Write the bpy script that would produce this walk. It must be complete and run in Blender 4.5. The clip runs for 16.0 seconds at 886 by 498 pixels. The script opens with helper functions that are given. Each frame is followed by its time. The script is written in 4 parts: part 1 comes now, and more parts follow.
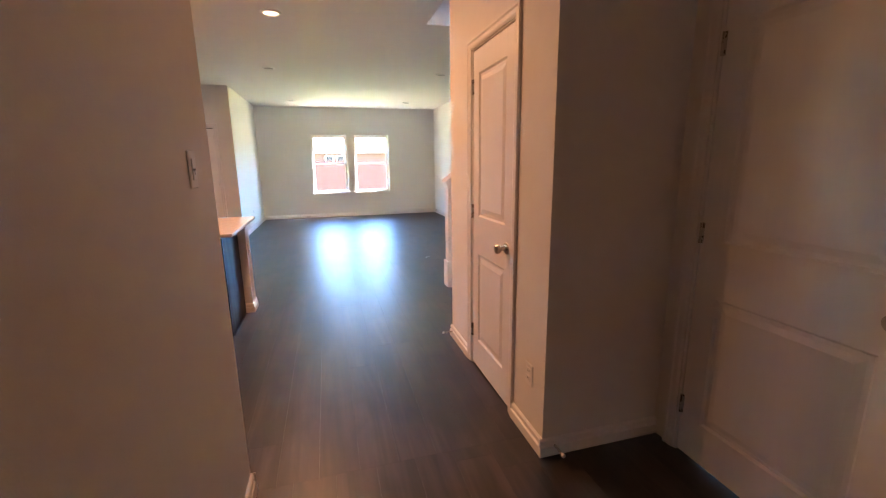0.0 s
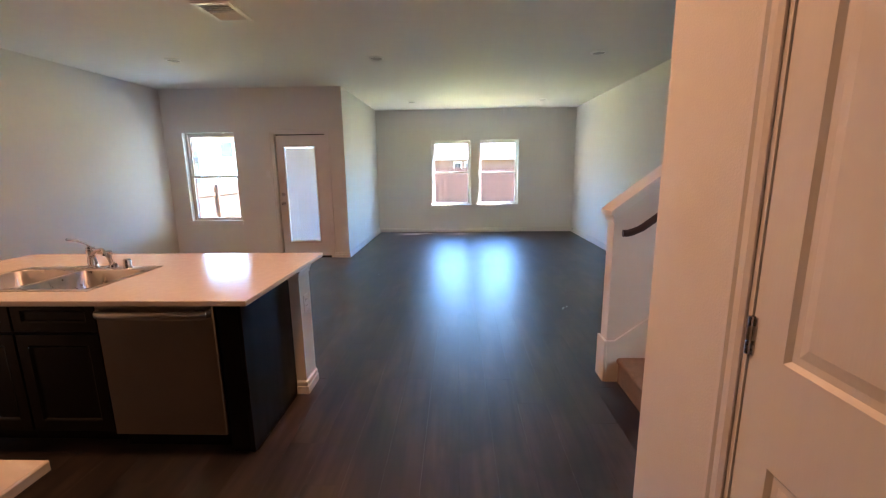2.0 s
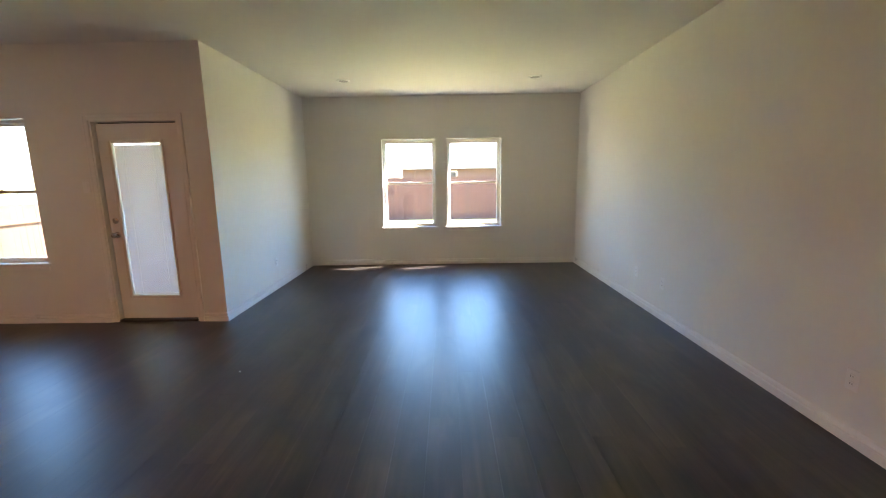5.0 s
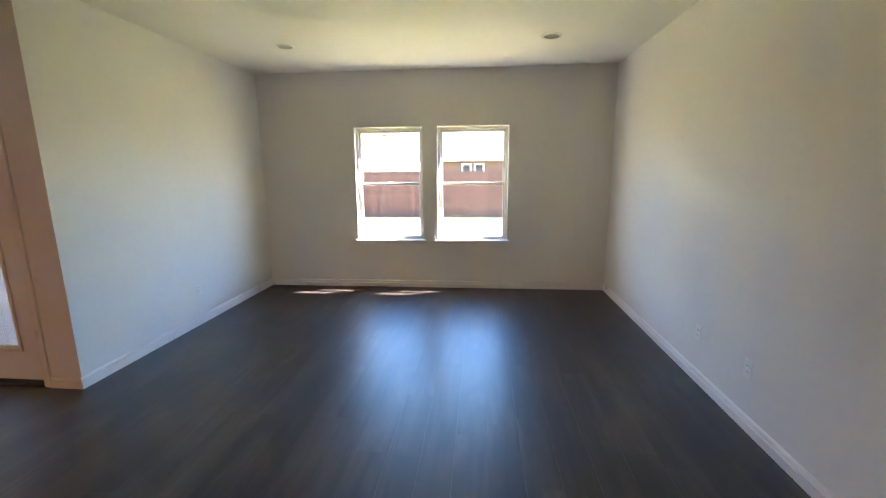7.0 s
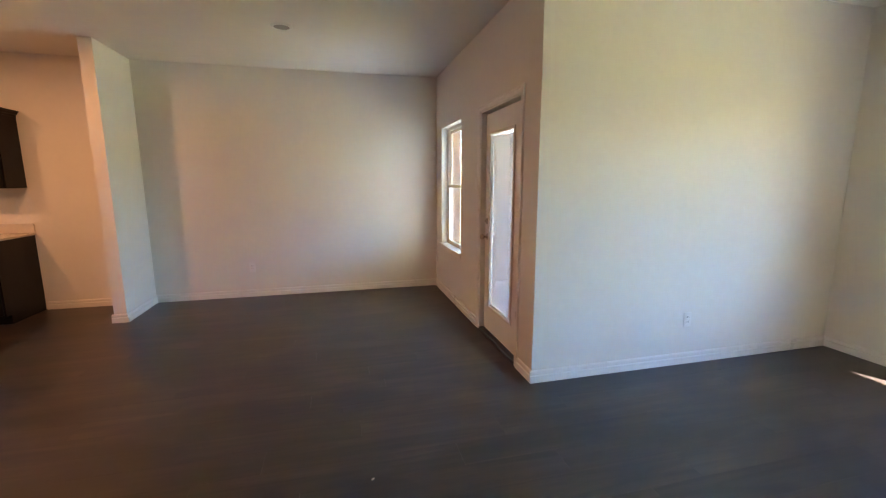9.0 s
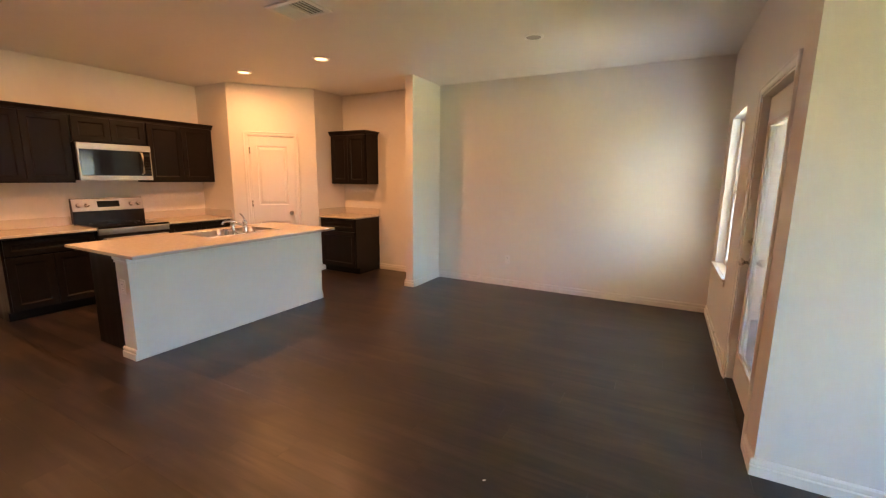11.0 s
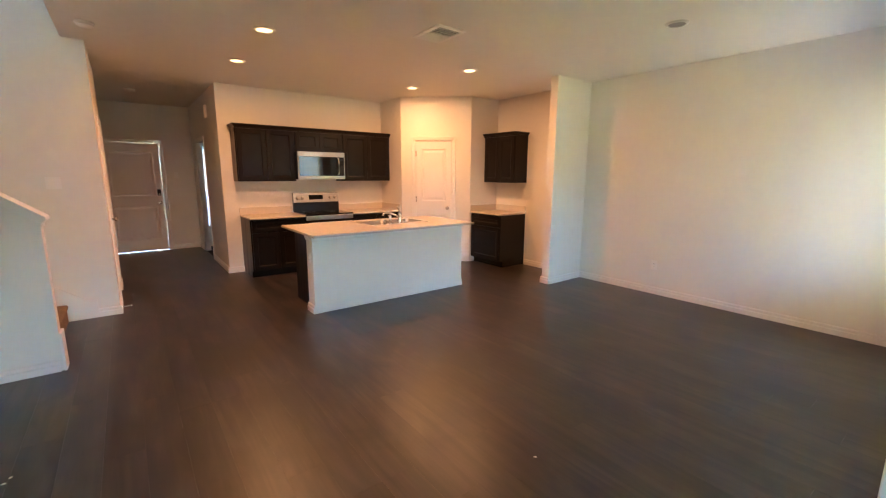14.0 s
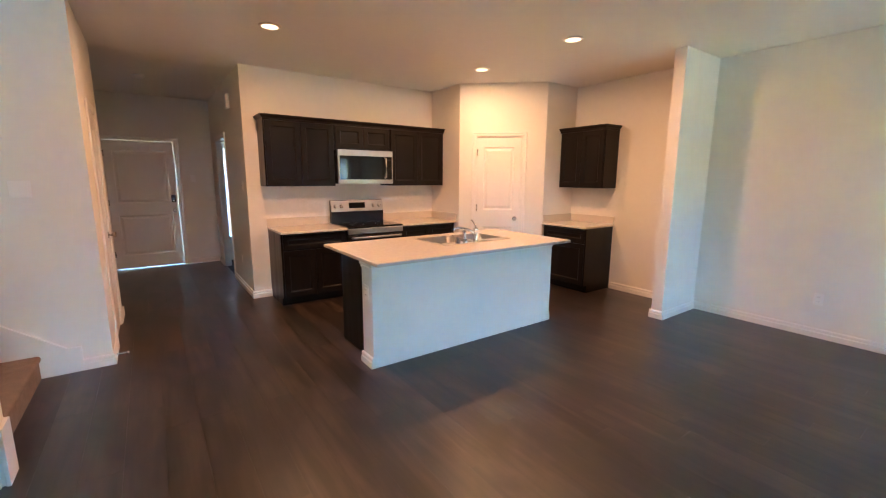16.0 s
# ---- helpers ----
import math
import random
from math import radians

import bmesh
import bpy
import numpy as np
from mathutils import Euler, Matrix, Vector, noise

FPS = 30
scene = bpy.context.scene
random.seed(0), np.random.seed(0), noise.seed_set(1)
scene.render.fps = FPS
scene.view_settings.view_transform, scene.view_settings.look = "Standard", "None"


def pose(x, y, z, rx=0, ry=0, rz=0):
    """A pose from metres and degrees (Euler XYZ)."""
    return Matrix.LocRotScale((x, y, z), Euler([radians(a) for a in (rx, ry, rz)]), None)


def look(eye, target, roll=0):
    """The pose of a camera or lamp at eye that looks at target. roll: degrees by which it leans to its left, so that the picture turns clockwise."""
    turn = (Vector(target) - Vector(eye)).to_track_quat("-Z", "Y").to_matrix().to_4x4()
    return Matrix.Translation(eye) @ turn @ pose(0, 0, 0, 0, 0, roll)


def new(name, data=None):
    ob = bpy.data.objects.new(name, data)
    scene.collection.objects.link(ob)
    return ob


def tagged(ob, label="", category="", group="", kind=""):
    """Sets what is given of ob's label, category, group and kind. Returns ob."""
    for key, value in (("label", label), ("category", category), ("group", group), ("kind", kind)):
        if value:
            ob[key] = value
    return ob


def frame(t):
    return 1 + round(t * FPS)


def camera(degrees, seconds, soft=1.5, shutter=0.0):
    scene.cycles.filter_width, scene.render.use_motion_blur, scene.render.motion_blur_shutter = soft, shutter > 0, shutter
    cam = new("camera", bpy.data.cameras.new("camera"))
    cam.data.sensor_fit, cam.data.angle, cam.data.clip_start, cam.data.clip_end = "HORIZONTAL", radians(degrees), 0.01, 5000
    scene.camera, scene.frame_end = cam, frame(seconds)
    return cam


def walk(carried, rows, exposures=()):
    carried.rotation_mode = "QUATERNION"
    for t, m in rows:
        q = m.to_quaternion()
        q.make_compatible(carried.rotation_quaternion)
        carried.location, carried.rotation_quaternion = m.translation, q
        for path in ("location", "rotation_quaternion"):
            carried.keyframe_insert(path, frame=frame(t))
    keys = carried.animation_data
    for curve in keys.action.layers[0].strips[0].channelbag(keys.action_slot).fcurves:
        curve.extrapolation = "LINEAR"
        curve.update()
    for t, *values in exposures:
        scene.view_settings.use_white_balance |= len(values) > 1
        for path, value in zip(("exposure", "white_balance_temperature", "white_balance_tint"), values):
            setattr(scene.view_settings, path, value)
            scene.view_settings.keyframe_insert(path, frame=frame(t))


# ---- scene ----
cam = camera(94.0, 16.0, soft=1.2)
PATH = [
    (0, (0.167, 0.402, 1.39), (0.686, 2.288, 0.974), -0.8),
    (0.5, (0.272, 0.75, 1.412), (0.554, 2.687, 0.999), -0.7),
    (1, (0.303, 1.143, 1.427), (0.414, 3.098, 1.019), -0.7),
    (1.5, (0.37, 1.566, 1.426), (0.375, 3.527, 1.031), -0.8),
    (2, (0.404, 2.033, 1.45), (0.335, 3.995, 1.069), -0.7),
    (2.5, (0.363, 2.52, 1.479), (0.256, 4.481, 1.105), -0.6),
    (3, (0.409, 2.962, 1.492), (0.3, 4.925, 1.125), -0.6),
    (3.5, (0.495, 3.451, 1.475), (0.395, 5.415, 1.112), -0.6),
    (4, (0.562, 3.9, 1.482), (0.491, 5.866, 1.123), -0.6),
    (4.5, (0.765, 4.341, 1.457), (0.717, 6.309, 1.108), -0.8),
    (4.7, (0.819, 4.484, 1.428), (0.796, 6.456, 1.093), -0.9),
    (7, (1.457, 6.309, 1.534), (1.275, 8.265, 1.159), -0.5),
    (7.5, (1.488, 6.681, 1.511), (0.912, 8.562, 1.15), -0.5),
    (8, (1.43, 7.016, 1.454), (0.252, 8.596, 1.114), -0.4),
    (8.5, (1.242, 7.297, 1.446), (-0.415, 8.366, 1.113), -0.3),
    (9, (1.121, 7.532, 1.423), (-0.793, 8.014, 1.1), -0.1),
    (9.5, (1.102, 7.64, 1.47), (-0.867, 7.632, 1.123), 0.1),
    (10, (1.091, 7.843, 1.46), (-0.839, 7.452, 1.114), 0.3),
    (12.3, (0.9, 8.851, 1.496), (-0.54, 7.508, 1.148), 0.3),
    (12.5, (0.898, 8.922, 1.494), (-0.496, 7.53, 1.145), 0.2),
    (13, (0.93, 8.99, 1.504), (-0.369, 7.51, 1.152), 0.2),
    (13.5, (0.922, 8.986, 1.502), (-0.312, 7.452, 1.147), 0.3),
    (14, (0.9, 8.912, 1.491), (-0.294, 7.347, 1.135), 0.3),
    (14.5, (0.895, 8.639, 1.48), (-0.274, 7.055, 1.127), 0.3),
    (15, (0.868, 8.292, 1.478), (-0.281, 6.692, 1.133), 0.3),
    (15.5, (0.747, 7.88, 1.481), (-0.394, 6.272, 1.143), 0.3),
    (16, (0.722, 7.482, 1.479), (-0.417, 5.874, 1.141), 0.3),
]
walk(cam, [(t, look(eye, target, roll)) for t, eye, target, roll in PATH],
     [(0.0, 5.44, 5850, 19), (0.7, 5.32, 5800, 18), (1.5, 4.94, 5550, 16), (2.5, 4.74, 5750, 16), (3.5, 4.62, 6150, 15), (4.5, 4.55, 6500, 14), (7.0, 4.5, 6250, 16), (7.5, 4.36, 6150, 16), (8.0, 4.34, 5900, 16),
      (8.5, 4.45, 6050, 16), (9.0, 4.87, 6450, 17), (10.0, 5.05, 6950, 18), (12.5, 5.22, 7700, 18), (14.5, 5.39, 6200, 12), (16.0, 5.45, 5500, 8)])
SKY, SUN = 0.15, 4.6
CAN_W, CAN_COLOR = 0.74, (1.0, 0.46, 0.19)
WALL, CEILING = (0.78, 0.76, 0.715), (0.80, 0.78, 0.74)
PLANK_DARK, PLANK_LIGHT, PLANK_ROUGH = (0.0125, 0.0087, 0.0068), (0.043, 0.0295, 0.0225), 0.47

# ---- world, sun, exposure ----
world = bpy.data.worlds.new("world")
scene.world = world
world.use_nodes = True
wn = world.node_tree
for n in list(wn.nodes):
    wn.nodes.remove(n)
sky = wn.nodes.new("ShaderNodeTexSky")
sky.sky_type = "NISHITA"
sky.sun_disc = False
sky.sun_elevation = radians(56.5)
sky.sun_rotation = radians(65)
sky.air_density, sky.ozone_density, sky.dust_density = 1.4, 9.0, 0.2
bg = wn.nodes.new("ShaderNodeBackground")
bg.inputs["Strength"].default_value = SKY
wo = wn.nodes.new("ShaderNodeOutputWorld")
wn.links.new(sky.outputs[0], bg.inputs[0])
wn.links.new(bg.outputs[0], wo.inputs[0])
sun_data = bpy.data.lights.new("sun", "SUN")
sun_data.energy, sun_data.angle, sun_data.color = SUN, radians(0.55), (1.0, 0.94, 0.85)
sun = new("sun", sun_data)
sun.matrix_world = look((6.0, 2.8, 10), (0, 0, 0))


# ---- mesh helpers ----
def box(bm, x0, x1, y0, y1, z0, z1, bev=0.0, seg=1):
    m = Matrix.Translation(((x0 + x1) / 2, (y0 + y1) / 2, (z0 + z1) / 2)) @ Matrix.Diagonal((abs(x1 - x0), abs(y1 - y0), abs(z1 - z0), 1))
    g = bmesh.ops.create_cube(bm, size=1, matrix=m)
    if bev:
        es = list({e for v in g["verts"] for e in v.link_edges})
        bmesh.ops.bevel(bm, geom=es, offset=bev, segments=seg, affect="EDGES", profile=0.6)
    return bm


def boxes(*rows, bev=0.0):
    bm = bmesh.new()
    for r in rows:
        box(bm, *r, bev=bev)
    return bm


def lathe(bm, profile, m=None, seg=20):
    """Turns a profile of (radius, height) about z."""
    m = m or Matrix()
    rings = []
    for r, h in profile:
        if r < 1e-5:
            rings.append([bm.verts.new(m @ Vector((0, 0, h)))])
        else:
            rings.append([bm.verts.new(m @ Vector((r * math.cos(2 * math.pi * k / seg), r * math.sin(2 * math.pi * k / seg), h))) for k in range(seg)])
    for a, b in zip(rings, rings[1:]):
        for k in range(seg):
            j = (k + 1) % seg
            if len(a) == 1 and len(b) > 1:
                bm.faces.new((a[0], b[j], b[k]))
            elif len(b) == 1 and len(a) > 1:
                bm.faces.new((a[k], a[j], b[0]))
            elif len(a) > 1:
                bm.faces.new((a[k], a[j], b[j], b[k]))
    return bm


def tube(bm, pts, r, seg=10, flat=1.0):
    """A round bar along a line of points."""
    pts = [Vector(p) for p in pts]
    rings = []
    for k, p in enumerate(pts):
        d = (pts[min(k + 1, len(pts) - 1)] - pts[max(k - 1, 0)]).normalized()
        side = d.cross(Vector((0, 0, 1)))
        side = side.normalized() if side.length > 1e-4 else Vector((1, 0, 0))
        up = side.cross(d)
        rings.append([bm.verts.new(p + side * math.cos(a) * r * flat + up * math.sin(a) * r) for a in (2 * math.pi * i / seg for i in range(seg))])
    for a, b in zip(rings, rings[1:]):
        for k in range(seg):
            bm.faces.new((a[k], a[(k + 1) % seg], b[(k + 1) % seg], b[k]))
    bm.faces.new(rings[0][::-1]), bm.faces.new(rings[-1])
    return bm


def prism(bm, poly, a0, a1, m=None):
    """A polygon of (u, v) pushed from a0 to a1: u, v and the push are x, z and y, turned by m."""
    m = m or Matrix()
    f = [bm.verts.new(m @ Vector((u, a0, v))) for u, v in poly]
    b = [bm.verts.new(m @ Vector((u, a1, v))) for u, v in poly]
    n = len(poly)
    bm.faces.new(f), bm.faces.new(b[::-1])
    for k in range(n):
        bm.faces.new((f[(k + 1) % n], f[k], b[k], b[(k + 1) % n]))
    return bm


def rings(bm, x0, x1, z0, z1, steps, face=-1):
    """A moulded field in the x-z plane: steps of (inset, y); closed in the middle."""
    loops = []
    for inset, y in steps:
        a, b, c, d = x0 + inset, x1 - inset, z0 + inset, z1 - inset
        loops.append([bm.verts.new((u, y, v)) for u, v in ((a, c), (b, c), (b, d), (a, d))])
    for p, q in zip(loops, loops[1:]):
        for k in range(4):
            j = (k + 1) % 4
            bm.faces.new((p[k], p[j], q[j], q[k]))
    bm.faces.new(loops[-1])
    return bm


def mesh_of(name, bm, material, smooth=False):
    bmesh.ops.recalc_face_normals(bm, faces=bm.faces)
    me = bpy.data.meshes.new(name)
    bm.to_mesh(me)
    bm.free()
    me.materials.append(material)
    if smooth:
        me.polygons.foreach_set("use_smooth", [True] * len(me.polygons))
        me.set_sharp_from_angle(angle=radians(38))
    return me


def part(name, bm, material, parent, label="", smooth=False):
    ob = new(name, mesh_of(name, bm, material, smooth))
    ob.parent = parent
    return tagged(ob, label)


def thing(name, label, category, group="", kind="", at=None):
    ob = new(name)
    ob.empty_display_size = 0.1
    ob.matrix_basis = at or Matrix()
    return tagged(ob, label, category, group, kind)


def solid(name, bm, material, label, category, kind="structure", smooth=False, group=""):
    return tagged(new(name, mesh_of(name, bm, material, smooth)), label, category, group, kind)


# ---- materials ----
def material(name, color, rough=0.5, metal=0.0, var=0.08, scale=6.0, bump=0.0, bump_scale=120.0, rough_var=0.08, spec=0.5, random=0.0, stretch=(1, 1, 1), coat=0.0):
    """Paint, metal or stone: base colour with broad and fine variation, uneven gloss and fine relief."""
    m = bpy.data.materials.new(name)
    m.use_nodes = True
    nt = m.node_tree
    nodes, links = nt.nodes, nt.links
    bsdf = nodes["Principled BSDF"]
    bsdf.inputs["Metallic"].default_value = metal
    bsdf.inputs["Specular IOR Level"].default_value = spec
    bsdf.inputs["Coat Weight"].default_value = coat
    tc, mp = nodes.new("ShaderNodeTexCoord"), nodes.new("ShaderNodeMapping")
    mp.inputs["Scale"].default_value = stretch
    links.new(tc.outputs["Object"], mp.inputs[0])
    big, fine = nodes.new("ShaderNodeTexNoise"), nodes.new("ShaderNodeTexNoise")
    big.inputs["Scale"].default_value, big.inputs["Detail"].default_value = scale, 3
    fine.inputs["Scale"].default_value, fine.inputs["Detail"].default_value = scale * 14, 4
    links.new(mp.outputs[0], big.inputs["Vector"]), links.new(mp.outputs[0], fine.inputs["Vector"])
    add = nodes.new("ShaderNodeMath")
    add.operation = "ADD"
    links.new(big.outputs[0], add.inputs[0]), links.new(fine.outputs[0], add.inputs[1])
    val = nodes.new("ShaderNodeMapRange")
    val.inputs["From Min"].default_value, val.inputs["From Max"].default_value = 0.6, 1.4
    val.inputs["To Min"].default_value, val.inputs["To Max"].default_value = 1 - var, 1 + var
    links.new(add.outputs[0], val.inputs[0])
    hsv = nodes.new("ShaderNodeHueSaturation")
    hsv.inputs["Color"].default_value = (*color, 1)
    links.new(val.outputs[0], hsv.inputs["Value"])
    links.new(hsv.outputs[0], bsdf.inputs["Base Color"])
    if random:
        oi, mr, mu = nodes.new("ShaderNodeObjectInfo"), nodes.new("ShaderNodeMapRange"), nodes.new("ShaderNodeMath")
        mr.inputs["To Min"].default_value, mr.inputs["To Max"].default_value = 1 - random, 1 + random
        mu.operation = "MULTIPLY"
        links.new(oi.outputs["Random"], mr.inputs[0]), links.new(mr.outputs[0], mu.inputs[0]), links.new(val.outputs[0], mu.inputs[1])
        links.new(mu.outputs[0], hsv.inputs["Value"])
    rr = nodes.new("ShaderNodeMapRange")
    rr.inputs["From Min"].default_value, rr.inputs["From Max"].default_value = 0.3, 0.7
    rr.inputs["To Min"].default_value, rr.inputs["To Max"].default_value = max(0.02, rough - rough_var), min(1, rough + rough_var)
    links.new(big.outputs[0], rr.inputs[0]), links.new(rr.outputs[0], bsdf.inputs["Roughness"])
    if bump:
        bt, bp = nodes.new("ShaderNodeTexNoise"), nodes.new("ShaderNodeBump")
        bt.inputs["Scale"].default_value, bt.inputs["Detail"].default_value = bump_scale, 2
        bp.inputs["Strength"].default_value, bp.inputs["Distance"].default_value = bump, 0.004
        links.new(mp.outputs[0], bt.inputs["Vector"]), links.new(bt.outputs[0], bp.inputs["Height"]), links.new(bp.outputs[0], bsdf.inputs["Normal"])
    return m


def plank_material():
    """Dark vinyl plank: long grain, each plank with its own tone."""
    m = bpy.data.materials.new("dark_plank")
    m.use_nodes = True
    nt = m.node_tree
    nodes, links = nt.nodes, nt.links
    bsdf = nodes["Principled BSDF"]
    tc, oi = nodes.new("ShaderNodeTexCoord"), nodes.new("ShaderNodeObjectInfo")
    sh = nodes.new("ShaderNodeVectorMath")
    sh.operation = "ADD"
    mul = nodes.new("ShaderNodeMath")
    mul.operation = "MULTIPLY"
    mul.inputs[1].default_value = 37
    links.new(oi.outputs["Random"], mul.inputs[0])
    links.new(tc.outputs["Object"], sh.inputs[0]), links.new(mul.outputs[0], sh.inputs[1])
    mp = nodes.new("ShaderNodeMapping")
    mp.inputs["Scale"].default_value = (1, 0.07, 1)
    links.new(sh.outputs[0], mp.inputs[0])
    grain, broad = nodes.new("ShaderNodeTexNoise"), nodes.new("ShaderNodeTexNoise")
    grain.inputs["Scale"].default_value, grain.inputs["Detail"].default_value = 60, 6
    broad.inputs["Scale"].default_value, broad.inputs["Detail"].default_value, broad.inputs["Distortion"].default_value = 9, 3, 1.2
    links.new(mp.outputs[0], grain.inputs["Vector"]), links.new(mp.outputs[0], broad.inputs["Vector"])
    mix, share = nodes.new("ShaderNodeMath"), nodes.new("ShaderNodeMath")
    mix.operation, share.operation = "MULTIPLY_ADD", "MULTIPLY"
    mix.inputs[1].default_value, share.inputs[1].default_value = 0.40, 1.60
    links.new(broad.outputs[0], share.inputs[0])
    links.new(grain.outputs[0], mix.inputs[0]), links.new(share.outputs[0], mix.inputs[2])
    ramp = nodes.new("ShaderNodeValToRGB")
    half = nodes.new("ShaderNodeMath")
    half.operation = "MULTIPLY"
    half.inputs[1].default_value = 0.5
    links.new(mix.outputs[0], half.inputs[0]), links.new(half.outputs[0], ramp.inputs[0])
    ramp.color_ramp.elements[0].position, ramp.color_ramp.elements[0].color = 0.37, (*PLANK_DARK, 1)
    ramp.color_ramp.elements[1].position, ramp.color_ramp.elements[1].color = 0.64, (*PLANK_LIGHT, 1)
    hsv, tone = nodes.new("ShaderNodeHueSaturation"), nodes.new("ShaderNodeMapRange")
    tone.inputs["To Min"].default_value, tone.inputs["To Max"].default_value = 0.84, 1.18
    links.new(oi.outputs["Random"], tone.inputs[0]), links.new(tone.outputs[0], hsv.inputs["Value"])
    links.new(ramp.outputs[0], hsv.inputs["Color"])
    cloud, wear, geo, deep = nodes.new("ShaderNodeTexNoise"), nodes.new("ShaderNodeMapRange"), nodes.new("ShaderNodeNewGeometry"), nodes.new("ShaderNodeMix")
    cloud.inputs["Scale"].default_value, cloud.inputs["Detail"].default_value, cloud.inputs["Distortion"].default_value = 3.2, 4, 0.8
    wide = nodes.new("ShaderNodeMapping")
    wide.inputs["Scale"].default_value = (1.0, 0.45, 1.0)
    links.new(geo.outputs["Position"], wide.inputs[0]), links.new(wide.outputs[0], cloud.inputs["Vector"])
    wear.inputs["From Min"].default_value, wear.inputs["From Max"].default_value = 0.36, 0.66
    wear.inputs["To Min"].default_value, wear.inputs["To Max"].default_value = 0.5, 1.5
    deep.data_type, deep.blend_type = "RGBA", "MULTIPLY"
    deep.inputs[0].default_value = 1.0
    links.new(cloud.outputs[0], wear.inputs[0]), links.new(hsv.outputs[0], deep.inputs[6]), links.new(wear.outputs[0], deep.inputs[7])
    links.new(deep.outputs[2], bsdf.inputs["Base Color"])
    rr = nodes.new("ShaderNodeMapRange")
    rr.inputs["To Min"].default_value, rr.inputs["To Max"].default_value = PLANK_ROUGH - 0.05, PLANK_ROUGH + 0.06
    links.new(broad.outputs[0], rr.inputs[0]), links.new(rr.outputs[0], bsdf.inputs["Roughness"])
    bp = nodes.new("ShaderNodeBump")
    bsdf.inputs["Specular IOR Level"].default_value = 0.42
    bsdf.inputs["Coat Weight"].default_value, bsdf.inputs["Coat Roughness"].default_value = 0.46, 0.33
    bp.inputs["Strength"].default_value, bp.inputs["Distance"].default_value = 0.02, 0.001
    links.new(grain.outputs[0], bp.inputs["Height"]), links.new(bp.outputs[0], bsdf.inputs["Normal"])
    return m


def glass_material():
    m = bpy.data.materials.new("window_glass")
    m.use_nodes = True
    nt = m.node_tree
    for n in list(nt.nodes):
        nt.nodes.remove(n)
    out, mx, fr = nt.nodes.new("ShaderNodeOutputMaterial"), nt.nodes.new("ShaderNodeMixShader"), nt.nodes.new("ShaderNodeMath")
    lw, ad = nt.nodes.new("ShaderNodeLayerWeight"), nt.nodes.new("ShaderNodeMath")
    fr.operation, ad.operation = "POWER", "MULTIPLY_ADD"
    fr.inputs[1].default_value = 5.0
    ad.inputs[1].default_value, ad.inputs[2].default_value = 0.9, 0.04
    lw.inputs["Blend"].default_value = 0.5
    nt.links.new(lw.outputs["Facing"], fr.inputs[0]), nt.links.new(fr.outputs[0], ad.inputs[0])
    tr, gl = nt.nodes.new("ShaderNodeBsdfTransparent"), nt.nodes.new("ShaderNodeBsdfGlossy")
    tr.inputs[0].default_value = (0.93, 0.95, 0.94, 1)
    gl.inputs["Roughness"].default_value = 0.02
    nt.links.new(ad.outputs[0], mx.inputs[0]), nt.links.new(tr.outputs[0], mx.inputs[1]), nt.links.new(gl.outputs[0], mx.inputs[2])
    nt.links.new(mx.outputs[0], out.inputs[0])
    return m


def slat_material(name, through_share):
    """White slat or sheet: part of the light comes through."""
    m = bpy.data.materials.new(name)
    m.use_nodes = True
    nt = m.node_tree
    for n in list(nt.nodes):
        nt.nodes.remove(n)
    out, mx = nt.nodes.new("ShaderNodeOutputMaterial"), nt.nodes.new("ShaderNodeMixShader")
    df, tl = nt.nodes.new("ShaderNodeBsdfDiffuse"), nt.nodes.new("ShaderNodeBsdfTranslucent")
    df.inputs[0].default_value = tl.inputs[0].default_value = (0.85, 0.82, 0.86, 1)
    mx.inputs[0].default_value = through_share
    nt.links.new(df.outputs[0], mx.inputs[1]), nt.links.new(tl.outputs[0], mx.inputs[2]), nt.links.new(mx.outputs[0], out.inputs[0])
    return m


def glow_material(name, color, strength):
    m = bpy.data.materials.new(name)
    m.use_nodes = True
    b = m.node_tree.nodes["Principled BSDF"]
    b.inputs["Base Color"].default_value = (0.8, 0.8, 0.8, 1)
    b.inputs["Emission Color"].default_value = (*color, 1)
    b.inputs["Emission Strength"].default_value = strength
    return m


PAINT = material("wall_paint", WALL, 0.62, var=0.02, scale=1.2, bump=0.22, bump_scale=170)
CEIL = material("ceiling_paint", CEILING, 0.75, var=0.02, scale=1.0, bump=0.3, bump_scale=130)
TRIM = material("trim_paint", (0.80, 0.78, 0.75), 0.34, var=0.02, scale=3, bump=0.04, bump_scale=60)
DOORP = material("door_paint", (0.80, 0.78, 0.75), 0.38, var=0.02, scale=3, bump=0.06, bump_scale=220, stretch=(1, 1, 0.1))
VINYL = material("white_vinyl", (0.72, 0.68, 0.62), 0.4, var=0.03, scale=8)
PLASTIC = material("white_plastic", (0.82, 0.81, 0.78), 0.35, var=0.02, scale=20)
ESPRESSO = material("espresso_cabinet", (0.0080, 0.0058, 0.0048), 0.36, var=0.25, scale=9, bump=0.03, bump_scale=60, stretch=(1, 1, 0.12), spec=0.22)
QUARTZ = material("pale_quartz", (0.63, 0.572, 0.505), 0.15, var=0.05, scale=30, rough_var=0.03)
STEEL = material("brushed_steel", (0.50, 0.49, 0.48), 0.33, metal=1.0, var=0.012, scale=30, stretch=(0.04, 1, 1), rough_var=0.008)
SINKSTEEL = material("sink_steel", (0.52, 0.50, 0.48), 0.34, metal=1.0, var=0.08, scale=20)
